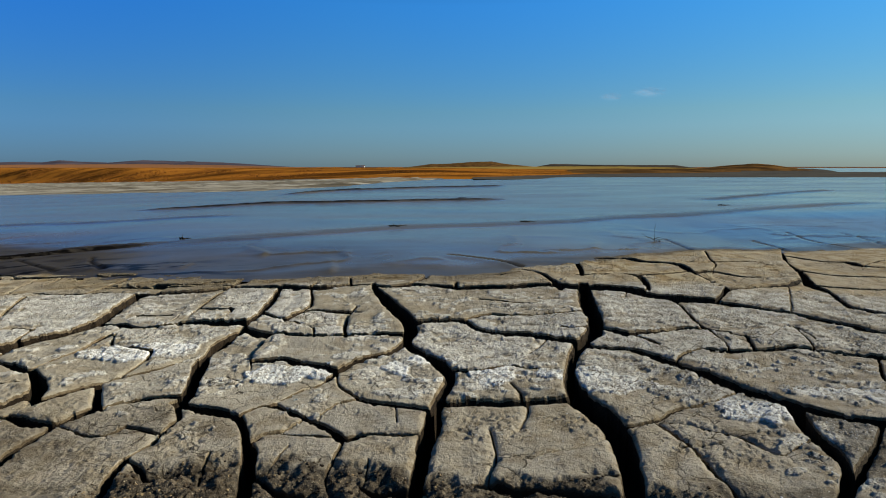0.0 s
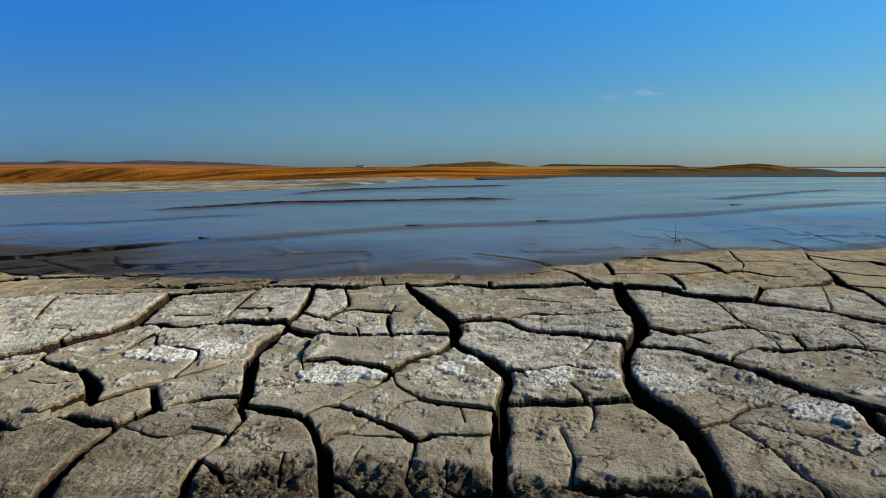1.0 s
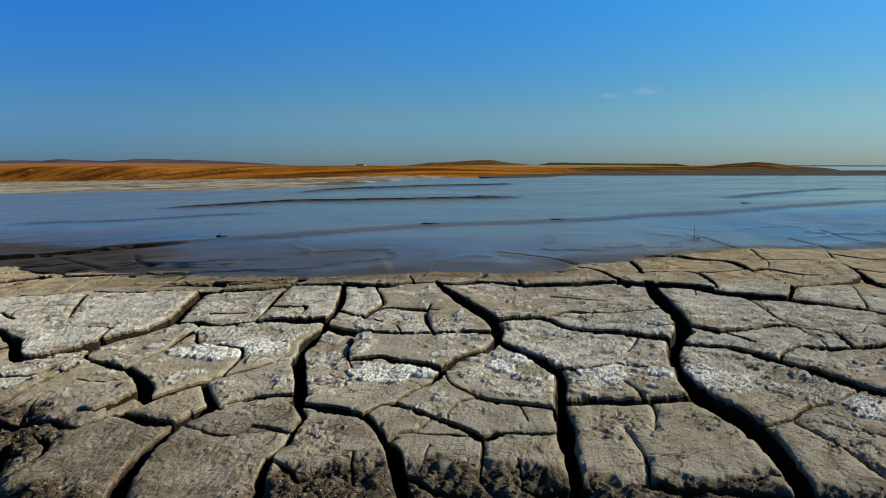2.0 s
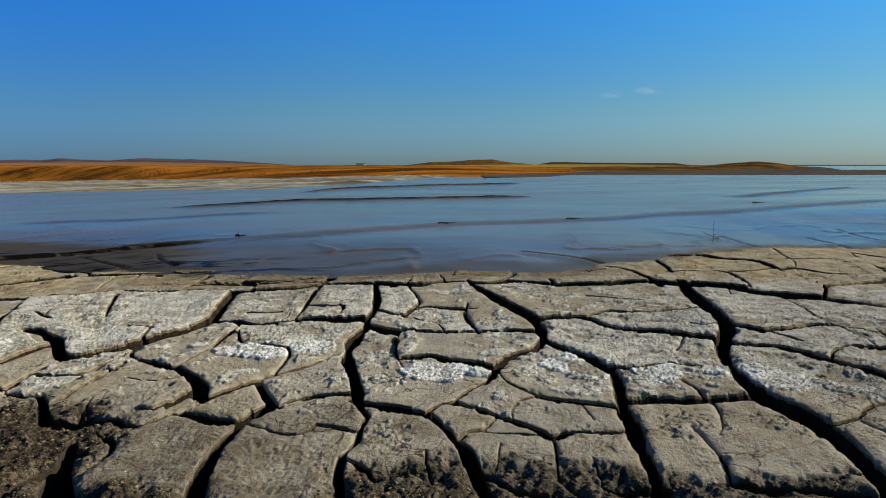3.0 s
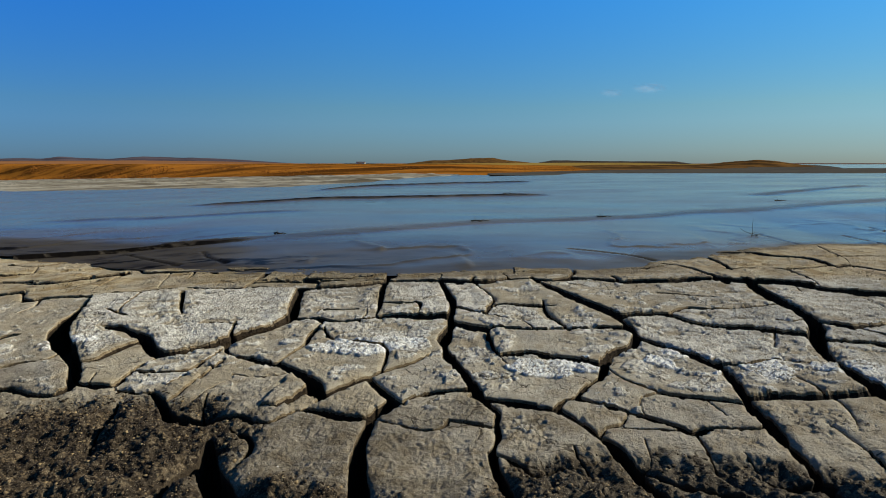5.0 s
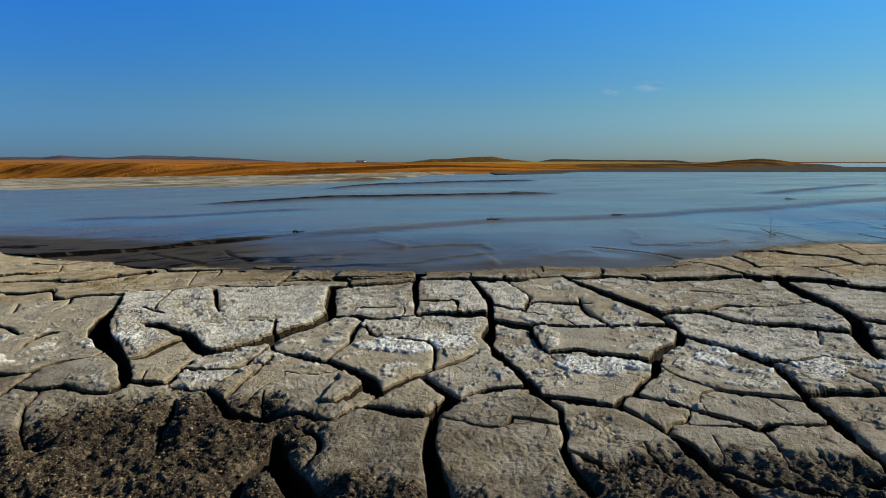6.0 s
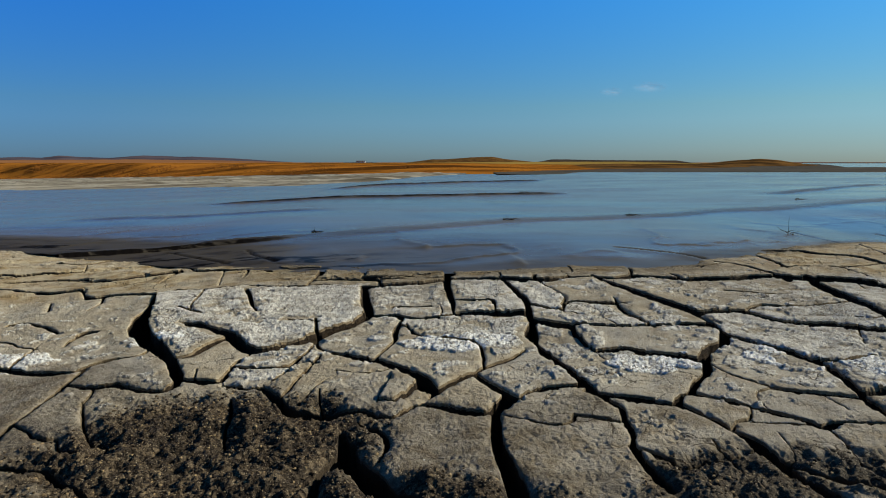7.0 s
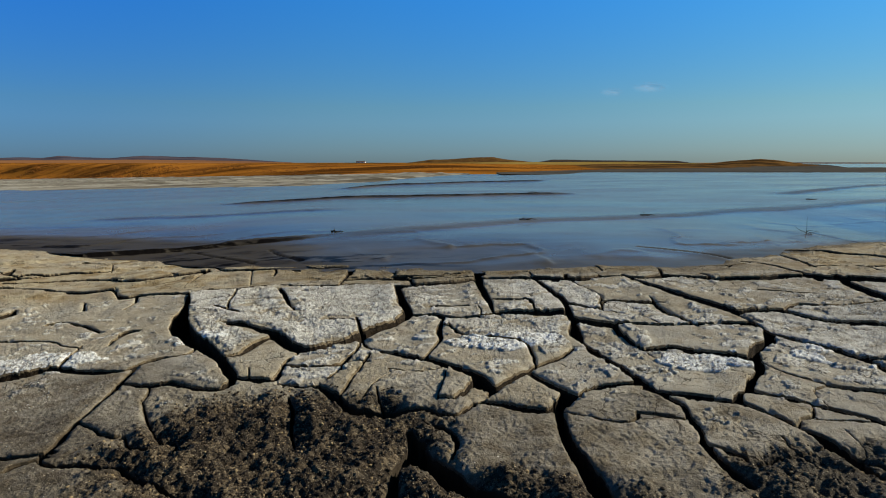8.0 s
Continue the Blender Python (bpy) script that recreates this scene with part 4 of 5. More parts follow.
    moist_dim = np.maximum(moist_dim, smooth(-1.45, -1.8, X - 0.35 * (Y - 1.2) + 0.1 * fbm(X * 3, Y * 3, 115)) * smooth(1.60, 1.38, Y))
    moist_dim = moist_dim * (0.85 + 0.25 * smooth(-0.4, 0.4, fbm(X * 3, Y * 3, 125)))
    tan = (0.55 + 0.45 * smooth(-0.3, 0.2, fbm(X * 4, Y * 9, 98))) * smooth(2.08, 2.28, Y)
    top = base(X, Y) + relief + curl
    GAP.update(ys=ys, D=D, cols=cols, X=X, Y=Y, top=top.copy(), rough=flake, salt=salt)
    names, counts = np.unique(label[label > 0], return_counts=True)
    rng = random.Random(4)
    for name, count in zip(names, counts):
        if count < 50:
            continue
        where = np.argwhere(label == name)
        (r0, c0), (r1, c1) = np.maximum(where.min(0) - 1, 0), where.max(0) + 2
        s = np.s_[r0:r1, c0:c1]
        one_plate(X[s], Y[s], top[s], np.where(label[s] == name, np.maximum(D[s], 1e-5), np.minimum(D[s], -1e-5)), np.stack([salt[s], damp[s], flake[s], moist_dim[s], tan[s], worn[s]], -1), GAP["top"][s], rng)


def one_plate(X, Y, Z, D, look_of, final, rng):
    h, w = D.shape
    ins = D > 0
    cx, cy = X[ins].mean(), Y[ins].mean()
    tilt = (rng.gauss(0, 0.012), rng.gauss(-0.010, 0.010))
    lift = rng.gauss(0, 0.003)
    Z = Z + lift + tilt[0] * (X - cx) + tilt[1] * (Y - cy)
    final[ins] = Z[ins]
    ids = np.full(D.shape, -1)
    ids[ins] = np.arange(ins.sum())
    V = [np.stack([X[ins], Y[ins], Z[ins]], 1)]
    A = [look_of[ins]]
    # places where the outline crosses the lattice
    cross = {}
    extra = []
    count = int(ins.sum())
    ups = []

    def crossing(i, j, k, l):
        nonlocal count
        key = (i, j, k, l) if (i, j) < (k, l) else (k, l, i, j)
        if key not in cross:
            a, b = D[i, j], D[k, l]
            s = min(max(a / (a - b), 0.02), 0.98)
            m, n = ((i, j), (k, l)) if a > 0 else ((k, l), (i, j))
            extra.append((X[i, j] + s * (X[k, l] - X[i, j]), Y[i, j] + s * (Y[k, l] - Y[i, j]), Z[m] - 0.0008, X[n] - X[m], Y[n] - Y[m], *look_of[m]))
            cross[key] = count
            count += 1
        return cross[key]

    c00, c01, c11, c10 = ins[:-1, :-1], ins[:-1, 1:], ins[1:, 1:], ins[1:, :-1]
    total = c00.astype(int) + c01 + c11 + c10
    full = total == 4
    quads = np.stack([ids[:-1, :-1][full], ids[:-1, 1:][full], ids[1:, 1:][full], ids[1:, :-1][full]], 1).tolist()
    rim = []
    for i, j in np.argwhere((total > 0) & (total < 4)):
        corners = [(i, j), (i, j + 1), (i + 1, j + 1), (i + 1, j)]
        poly, marks = [], []
        for n in range(4):
            p, q = corners[n], corners[(n + 1) % 4]
            if ins[p]:
                poly.append(int(ids[p]))
            if ins[p] != ins[q]:
                e = crossing(*p, *q)
                marks.append((len(poly), e, ins[p]))
                poly.append(e)
        if len(marks) == 2:
            quads.append(poly)
            (_, e0, leave), (_, e1, _) = marks
            rim.append((e0, e1) if leave else (e1, e0))
        elif len(marks) == 4:
            quads.append(poly)
            es = [(e, lv) for _, e, lv in marks]
            if not es[0][1]:
                es = es[1:] + es[:1]
            rim += [(es[0][0], es[1][0]), (es[2][0], es[3][0])]
    ex = np.array(extra)
    V.append(ex[:, :3])
    A.append(ex[:, 5:])
    # outward push of the rim from its neighbours
    first = int(ins.sum())
    push = np.zeros((len(ex), 2))
    for a, b in rim:
        d = ex[b - first, :2] - ex[a - first, :2]
        n = np.array((-d[1], d[0]))
        push[a - first] += n
        push[b - first] += n
    far = (push * ex[:, 3:5]).sum()
    push *= np.sign(far) if far else 1
    push /= np.maximum(np.linalg.norm(push, axis=1, keepdims=True), 1e-9)
    rings = [np.arange(first, first + len(ex))]
    px, py = ex[:, 0], ex[:, 1]
    slant = rng.choice((0.0, 0.004, 0.008, 0.014)) * np.maximum(0, push @ np.array((0.83, -0.55)))
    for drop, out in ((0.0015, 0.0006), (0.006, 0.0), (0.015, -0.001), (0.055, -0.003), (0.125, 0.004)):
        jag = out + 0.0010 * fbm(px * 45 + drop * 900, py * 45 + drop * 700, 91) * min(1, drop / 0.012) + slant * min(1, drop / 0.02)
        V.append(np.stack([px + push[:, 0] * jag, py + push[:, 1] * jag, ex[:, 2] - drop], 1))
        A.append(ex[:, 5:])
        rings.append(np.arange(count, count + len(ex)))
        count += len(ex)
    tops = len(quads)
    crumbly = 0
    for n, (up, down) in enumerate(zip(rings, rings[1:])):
        # below the rim band the walls switch to the shade-dark colour
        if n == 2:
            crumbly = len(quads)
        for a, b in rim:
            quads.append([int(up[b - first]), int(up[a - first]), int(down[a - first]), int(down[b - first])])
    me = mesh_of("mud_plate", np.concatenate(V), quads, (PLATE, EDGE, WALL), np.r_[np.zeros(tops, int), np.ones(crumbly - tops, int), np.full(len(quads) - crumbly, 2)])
    me.polygons.foreach_set("use_smooth", np.arange(len(quads)) < tops)
    for n, key in enumerate(("salt", "damp", "flake", "moist_dim", "tan", "worn")):
        store(me, key, np.concatenate(A)[:, n])
    ob = new("mud_plate", me)
    ob.parent = ground
    return ob


build_crust()


def outer_crust():
    """The same cracked crust on both sides and behind, joined into one sheet."""
    xs, ys = np.arange(-8.2, 7.2, 0.03), np.arange(-5.2, 4.2, 0.03)
    X, Y = np.meshgrid(xs, ys)
    wx, wy = X + 0.16 * fbm(X * 2.6, Y * 2.6, 101), Y + 0.16 * fbm(X * 2.6, Y * 2.6, 102)
    gap, ox, oy, own = cells(wx / 0.50, wy / 0.40, 103)
    D = gap * 0.42 - 0.009 * (1 + 0.5 * fbm(X * 4, Y * 4, 104))
    D = np.minimum(D, shore(X) - 0.01 - Y)
    turn = np.clip(1 - D / 0.05, 0, 1)
    z = base(X, Y) + 0.004 * fbm(X * 7, Y * 7, 81) + 0.004 * fbm(X * 25, Y * 25, 82) + 0.010 * (own - 0.5) + 0.03 * ox * (own - 0.5)
    z = np.where(D > 0, z - 0.014 * (1 - np.sqrt(1 - turn ** 2)), base(X, Y) - 0.075)
    idx = np.arange(X.size).reshape(X.shape)
    f = np.stack([idx[:-1, :-1], idx[:-1, 1:], idx[1:, 1:], idx[1:, :-1]], -1).reshape(-1, 4)
    free = ((np.abs(X + 0.47) > 0.62 + 0.80 * Y) | (Y < 0.555)) & (Y < shore(X) + 0.02)
    keep = free.ravel()[f].all(1)
    me = mesh_of("crust", np.stack([X, Y, z], -1).reshape(-1, 3), f[keep], (PLATE,))
    store(me, "damp", smooth(0.004, -0.004, D).ravel())
    store(me, "moist_dim", np.full(X.size, 0.62))
    store(me, "worn", smooth(0.05, 0.01, D).ravel() * 0.6)
    store(me, "flake", smooth(0.1, 0.3, fbm(X * 8, Y * 8, 105)).ravel() * smooth(0, 0.03, D).ravel())
    ob = new("crust", me)
    ob.parent = ground
    tagged(ob, kind="stuff")


outer_crust()


# ---- wet mud flats ----
def ridge_field(x, y):
    """Bars and low banks that stand out of the wet film: height, and how bare they are."""
    h, bare, ledge_shade_marks = np.zeros_like(x), np.zeros_like(x), np.zeros_like(x)
    for course, width, height, b in RIDGES:
        p = np.array(course)
        cy = np.interp(x, p[:, 0], p[:, 1]) + 0.05 * width * 10 * fbm(x * 1.3, x * 0, 15) * 0.4
        ends = smooth(p[0, 0], p[0, 0] + 0.6, x) * smooth(p[-1, 0], p[-1, 0] - 0.6, x)
        d = (y - cy) / width
        f = np.where(d < 0, smooth(-0.35 if b < 1 else -0.05, 0, d), smooth(1.0, 0.0, d)) * ends
        h = np.maximum(h, height * f)
        bare = np.maximum(bare, b * f)
        # black band along the bar's near front, painted as its shaded face
        ledge_shade_marks = np.maximum(ledge_shade_marks, (smooth(0.42, 0.75, b)) * smooth(-0.22, -0.08, d) * smooth(0.20 + 0.06 * b, 0.04, d) * ends)
    return h, bare, ledge_shade_marks


RIDGES = (
    (((-3.6, 6.6), (-3.1, 6.75), (-1.6, 7.15), (0.34, 7.8), (1.0, 8.0)), 0.55, 0.030, 0.9),
    (((-4.2, 5.0), (-2.9, 5.05), (-1.6, 5.3)), 0.35, 0.012, 0.35),
    (((-4.0, 2.98), (-2.9, 3.03), (-2.45, 3.22), (-1.96, 3.36), (-1.4, 3.52)), 0.24, 0.020, 1.0),
    (((-2.0, 3.36), (-1.47, 3.50), (-1.02, 3.74), (-0.35, 4.22), (0.68, 4.58), (2.05, 5.15), (3.92, 6.16), (5.0, 6.6)), 0.42, 0.010, 0.40),
    (((3.0, 7.3), (3.4, 7.4), (4.4, 8.2), (6.7, 10.1)), 0.5, 0.018, 0.5),
    (((-2.9, 9.6), (-1.6, 11.2), (-0.4, 12.3), (1.6, 13.6)), 0.8, 0.04, 0.8),
)


# how black the slit is, and its course towards the crust
SLUMPS = (
    (1.0, ((1.44, 3.78), (1.42, 3.52), (1.39, 3.21))),
    (1.0, ((2.08, 3.93), (2.08, 3.66), (2.00, 3.34))),
    (0.9, ((2.52, 4.30), (2.48, 3.93), (2.53, 3.61))),
    (0.7, ((2.92, 4.30), (2.91, 4.05), (2.79, 3.66))),
    (0.9, ((0.04, 2.91), (0.18, 2.83), (0.29, 2.74), (0.34, 2.65))),
    (0.8, ((-2.32, 3.17), (-2.11, 2.98), (-1.86, 2.77))),
    (0.9, ((-1.85, 3.08), (-1.77, 2.93), (-1.63, 2.77))),
    (0.2, ((0.78, 3.00), (0.85, 3.18), (0.90, 3.33))),
    (0.1, ((-0.67, 2.94), (-0.54, 2.83), (-0.48, 2.65), (-0.46, 2.54))),
    (0.1, ((-1.40, 3.06), (-1.31, 2.84), (-1.19, 2.74))),
    (0.2, ((-1.04, 3.23), (-0.94, 3.11), (-0.88, 2.97))),
    (0.1, ((0.92, 3.68), (0.95, 3.48), (0.85, 3.15))),
)


def build_flats():
    rows, cols = 480, 560
    ys = 2.35 * (26 / 2.35) ** np.linspace(0, 1, rows)
    Y = np.repeat(ys[:, None], cols, 1)
    u = np.linspace(-1, 1, cols)[None]
    X = -0.47 + u * (0.95 + 1.02 * Y) + np.sign(u) * np.maximum(np.abs(u) - 0.93, 0) / 0.07 * 6
    h, bare, ledge_shade_marks = ridge_field(X, Y)
    wet = smooth(0.0, 0.35, Y - shore(X))
    z = flats(X, Y) + h * (0.85 + 0.25 * fbm(X * 9, Y * 9, 17)) + 0.0035 * fbm(X * 1.1, Y * 2.3, 12) * wet
    # soft rolls of silt lying along the shore
    z = z + 0.008 * np.maximum(0, vnoise(X * 1.6 + Y * 1.1, Y * 4.2 - X * 0.8, 18)) ** 2 * smooth(1.6, 0.2, Y - shore(X))
    # raised lips where the silt has slid and wrinkled
    lip = np.maximum(0, 1 - np.abs(vnoise(X * 1.5 + 0.5 * fbm(X * 3, Y * 3, 26), Y * 2.6 - X * 0.9 + 0.5 * fbm(X * 3, Y * 3, 27), 28)) * 6) ** 2
    z = z + 0.007 * lip * smooth(1.5, 0.5, Y - shore(X)) * smooth(0.02, 0.15, Y - shore(X))
    # folds where the wet silt has slumped off the crust: a slit with its shade coloured black, and a raised lip
    slit, lipped = np.zeros_like(X), np.zeros_like(X)
    near = np.searchsorted(ys, 4.5)
    XN, YN = X[:near] + 0.008 * fbm(X[:near] * 7, Y[:near] * 7, 55), Y[:near]
    for dark, fold in SLUMPS:
        line = smoothed_course(fold, 0.04)
        for n, (a, b) in enumerate(zip(line, line[1:])):
            w = 0.004 + 0.022 * (n / len(line)) ** 2
            ab = b - a
            k = np.clip(((XN - a[0]) * ab[0] + (YN - a[1]) * ab[1]) / max(ab @ ab, 1e-9), 0, 1)
            d = np.hypot(XN - a[0] - k * ab[0], YN - a[1] - k * ab[1])
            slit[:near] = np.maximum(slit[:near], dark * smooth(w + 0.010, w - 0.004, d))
            on_left = smooth(0.0, 0.03, a[0] + k * ab[0] - XN)
            lipped[:near] = np.maximum(lipped[:near], 0.010 * smooth(0.12, 0.0, d) * on_left * n / len(line))
    z = z + lipped
    z = z - 0.010 * slit
    hem = smooth(0.22, 0.0, Y - shore(X) - 0.05 * fbm(X * 4, Y * 4, 19)) * (0.45 + 0.5 * smooth(-1.2, -1.8, X))
    left = smooth(-1.2, -2.0, X) * smooth(0.75, 0.35, Y - shore(X)) * 0.9
    bare = np.clip(np.maximum(np.maximum(bare, 0.38 * smooth(1.6, 0.1, Y - shore(X)) * (0.3 + 0.7 * smooth(0.3, -1.2, X))), np.maximum(hem, left)) + 0.12 * fbm(X * 3, Y * 3, 20), 0, 1)
    r = bank(X / Y)
    idx = np.arange(rows * cols).reshape(rows, cols)
    f = np.stack([idx[:-1, :-1], idx[:-1, 1:], idx[1:, 1:], idx[1:, :-1]], -1).reshape(-1, 4)
    keep = (Y < np.maximum(r + 2.5, 0))[:-1, :-1].ravel() & (Y > shore(X) - 0.14)[:-1, :-1].ravel()
    me = mesh_of("mud_flat", np.stack([X, Y, z], -1).reshape(-1, 3), f[keep], (MUD,))
    store(me, "bare", bare.ravel())
    # broken black marks along the slips and the water's edge
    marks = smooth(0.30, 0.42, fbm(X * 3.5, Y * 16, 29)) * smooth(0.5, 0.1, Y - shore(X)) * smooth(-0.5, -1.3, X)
    store(me, "ledge_shade_marks", np.clip(np.maximum(ledge_shade_marks, marks), 0, 1).ravel())
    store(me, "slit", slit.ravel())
    tagged(new("mud_flat", me), "wet grey mud flat with a shining film of water", "mud flat", kind="structure")


build_flats()


# ---- far shore ----
def shore_strip(name, label, category, a0, a1, near, far, level, material, rows=14, cols=260, rag=0.2, seed=1):
    """A strip of land along the far side of the flats; near, far, level: functions of x / y and of the step across."""
    a = np.linspace(a0, a1, cols)[None]
    s = np.linspace(0, 1, rows)[:, None]
    R = near(a) + (far(a) - near(a)) * s
    R = R + rag * fbm(a * 40 + 0 * s, s * 3 + 0 * a, seed)
    X, Y = a * R, R
    z = level(a, s, X, Y)
    idx = np.arange(rows * cols).reshape(rows, cols)
    f = np.stack([idx[:-1, :-1], idx[:-1, 1:], idx[1:, 1:], idx[1:, :-1]], -1).reshape(-1, 4)
    me = mesh_of(name, np.stack([X, Y, z], -1).reshape(-1, 3), f, (material,))
    return tagged(new(name, me), label, category, kind="structure")


# white salty beach on the west side
shore_strip("salt_beach", "dried white salty beach strip beside the wet mud", "beach", -1.3, 0.0,
            lambda a: np.interp(a, (-1.3, -0.75, -0.5, -0.32, -0.16, 0.0), (24, 15.5, 13.6, 12.6, 14.0, 21.0)), lambda a: bank(a) + 1.0,
            lambda a, s, X, Y: flats(X, Y) + 0.035 * smooth(0, 0.10, s) + 0.03 * fbm(X * 1.5, Y * 3, 23) * smooth(0, 0.1, s) - 0.05 * smooth(-0.14, 0.0, a) * (1 - s) + 0.03 * np.maximum(0, fbm(X * 2.2, Y * 1.6, 34)) * smooth(0, 0.1, s), SHORE, 110, 420, 0.25, 3)
shore_strip("grass_bank", "low bank of orange dry grass along the shore", "bank", -1.4, 0.42,
            lambda a: bank(a) + 1.0 + 14 * smooth(0.02, 0.42, a), lambda a: bank(a) + 60,
            lambda a, s, X, Y: flats(X, bank(a) + 0 * s) * (1 - smooth(0, 0.24, s)) + smooth(0, 0.24, s) * (0.34 + 0.06 * fbm(X * 0.3, Y * 0.3, 24)) * (1 - 0.9 * smooth(-0.05, 0.36, a)), FIELD, 50, 400, 0.4, 4)
shore_strip("scrub_bank", "low bank of dark brown scrub beside the mud", "bank", 0.16, 0.5,
            lambda a: bank(a) + 8 + 10 * smooth(0.12, 0.5, a), lambda a: bank(a) + 60,
            lambda a, s, X, Y: 0.05 + smooth(0, 0.24, s) * (0.16 + 0.10 * fbm(X * 0.5, Y * 0.3, 35)) * smooth(0.5, 0.40, a) * smooth(0.16, 0.26, a), BROWN, 50, 240, 0.4, 7)
shore_strip("lagoon", "pale still water beyond the mud bank", "water", 0.588, 1.6,
            lambda a: bank(a) + 30 + 200 * smooth(0.68, 0.588, a), lambda a: bank(a) + 330,
            lambda a, s, X, Y: -0.095 + 0 * X, WATER, 4, 60, 0.0, 6)
shore_strip("mud_bank", "low grey mud bank at the far waterside", "bank", 0.05, 1.6,
            lambda a: bank(a) - 0.5, lambda a: bank(a) + 26,
            lambda a, s, X, Y: flats(X, Y) * 0 + 0.045 + 0.03 * smooth(0, 0.2, s) * smooth(0.05, 0.2, a) + 0.012 * fbm(X, Y, 25), GREY, 24, 300, 0.3, 5)


def hill(name, label, dist, depth, profile, material, seed=1, rough=0.06):
    """A low hill far off; profile: x / y of the crest and its height above the plain."""
    p = np.array(profile)
    a = np.linspace(p[0, 0], p[-1, 0], 160)[None]
    s = np.linspace(-1, 1, 24)[:, None]
    crest = np.interp(a, p[:, 0], p[:, 1])
    crest = crest * (1 + rough * fbm(a * 60, a * 0, seed)) + 0 * s
    R = dist + depth * s + 0 * a
    z = -0.3 + (crest + 0.3) * np.cos(s * math.pi / 2) ** 1.3 * (1 + 0.1 * fbm(a * 30 + 0 * s, s * 3 + 0 * a, seed + 3) * (1 - (1 - np.abs(s)) ** 3))
    idx = np.arange(a.size * s.size).reshape(s.size, a.size)
    f = np.stack([idx[:-1, :-1], idx[:-1, 1:], idx[1:, 1:], idx[1:, :-1]], -1).reshape(-1, 4)
    me = mesh_of(name, np.stack([a * R, R, z], -1).reshape(-1, 3), f, (material,))
    return tagged(new(name, me), label, "hill", kind="structure")


def crest(dist, *points):
    """Heights from columns and rows of the skyline, seen from the path at that distance."""
    return [((u - 784) / 1045.3, 0.45 + (296 - v) / 1045.3 * dist) for u, v in points]


hill("slope_hill", "long rose-brown grassy slope rising behind the shore", 260, 120, crest(260, (-700, 291), (0, 292), (250, 291), (400, 293), (520, 296), (640, 299)), ROSE, 2)
hill("heather_ridge", "low purple-grey ridge on the skyline", 900, 200, crest(900, (-700, 286), (0, 288), (40, 287), (80, 288), (110, 284.5), (160, 287), (200, 288), (260, 284), (330, 286.5), (345, 285.5), (430, 290), (540, 297)), HEATH, 3)
hill("wooded_rise", "dark distant wooded rise", 700, 60, crest(700, (520, 298), (545, 296), (600, 297.5), (612, 296), (660, 296), (700, 298)), WOODS, 4)
hill("brown_hill", "flat-topped brown-green hill", 600, 150, crest(600, (690, 299), (730, 295), (760, 291), (800, 290), (830, 287.5), (870, 286.5), (888, 290), (940, 295), (1000, 298)), BROWN, 5)
hill("long_rise", "long low olive rise with dark scrub on top", 500, 120, crest(500, (930, 298), (972, 291), (1000, 290.5), (1040, 292), (1120, 292.5), (1190, 292.5), (1215, 296), (1260, 299)), WOODS, 6)
hill("pasture", "gently rising olive pasture", 170, 70, crest(170, (600, 302), (720, 297), (900, 295), (1100, 295), (1240, 298), (1330, 303)), GREEN, 7)
hill("scrub_hill", "low brown hill covered with dry scrub", 110, 22, crest(110, (1170, 303), (1240, 297), (1300, 291.5), (1335, 290), (1370, 293), (1400, 297.5), (1440, 302)), BROWN, 8)
hill("far_shore", "thin dark line of far shore", 1500, 100, crest(1500, (1180, 297), (1400, 295.5), (1700, 296), (2400, 295.5)), HEATH, 9)


# ---- loose things ----
def tube(bm, path, r0, r1, sides=6):
    """A tapering, slightly crooked stem through the points of path."""
    rings = []
    n = len(path)
    for i, p in enumerate(path):
        ahead = (path[min(i + 1, n - 1)] - path[max(i - 1, 0)]).normalized()
        side = ahead.cross(Vector((0.31, 0.2, 0.93))).normalized()
        up = side.cross(ahead)
        r = r0 + (r1 - r0) * i / (n - 1)
        rings.append([bm.verts.new(p + r * (math.cos(a) * side + math.sin(a) * up)) for a in (2 * math.pi * k / sides for k in range(sides))])
    for a, b in zip(rings, rings[1:]):
        for k in range(sides):
            bm.faces.new((a[k], a[(k + 1) % sides], b[(k + 1) % sides], b[k]))
    bm.faces.new(rings[0][::-1])
    bm.faces.new(rings[-1])


def crooked(start, end, bend, rng, steps=7):
    a, b = Vector(start), Vector(end)
    return [a.lerp(b, i / steps) + bend * Vector((rng.uniform(-1, 1), rng.uniform(-1, 1), rng.uniform(-1, 1))) * (0 < i < steps) for i in range(steps + 1)]


def lump(bm, at, size, rng, squash=0.6, detail=2):
    made = bmesh.ops.create_icosphere(bm, subdivisions=detail, radius=1.0)["verts"]
    seed = Vector((rng.uniform(0, 50), rng.uniform(0, 50), rng.uniform(0, 50)))
    for v in made:
        k = 1 + 0.45 * noise.noise(v.co * 1.7 + seed)
        v.co = Vector(at) + Vector((v.co.x * size * k, v.co.y * size * k * 0.8, v.co.z * size * k * squash))


CLOD = plain_material("wet_dark_clod", (0.02, 0.016, 0.012), (0.06, 0.045, 0.03), 30, 0.5, 0.006)


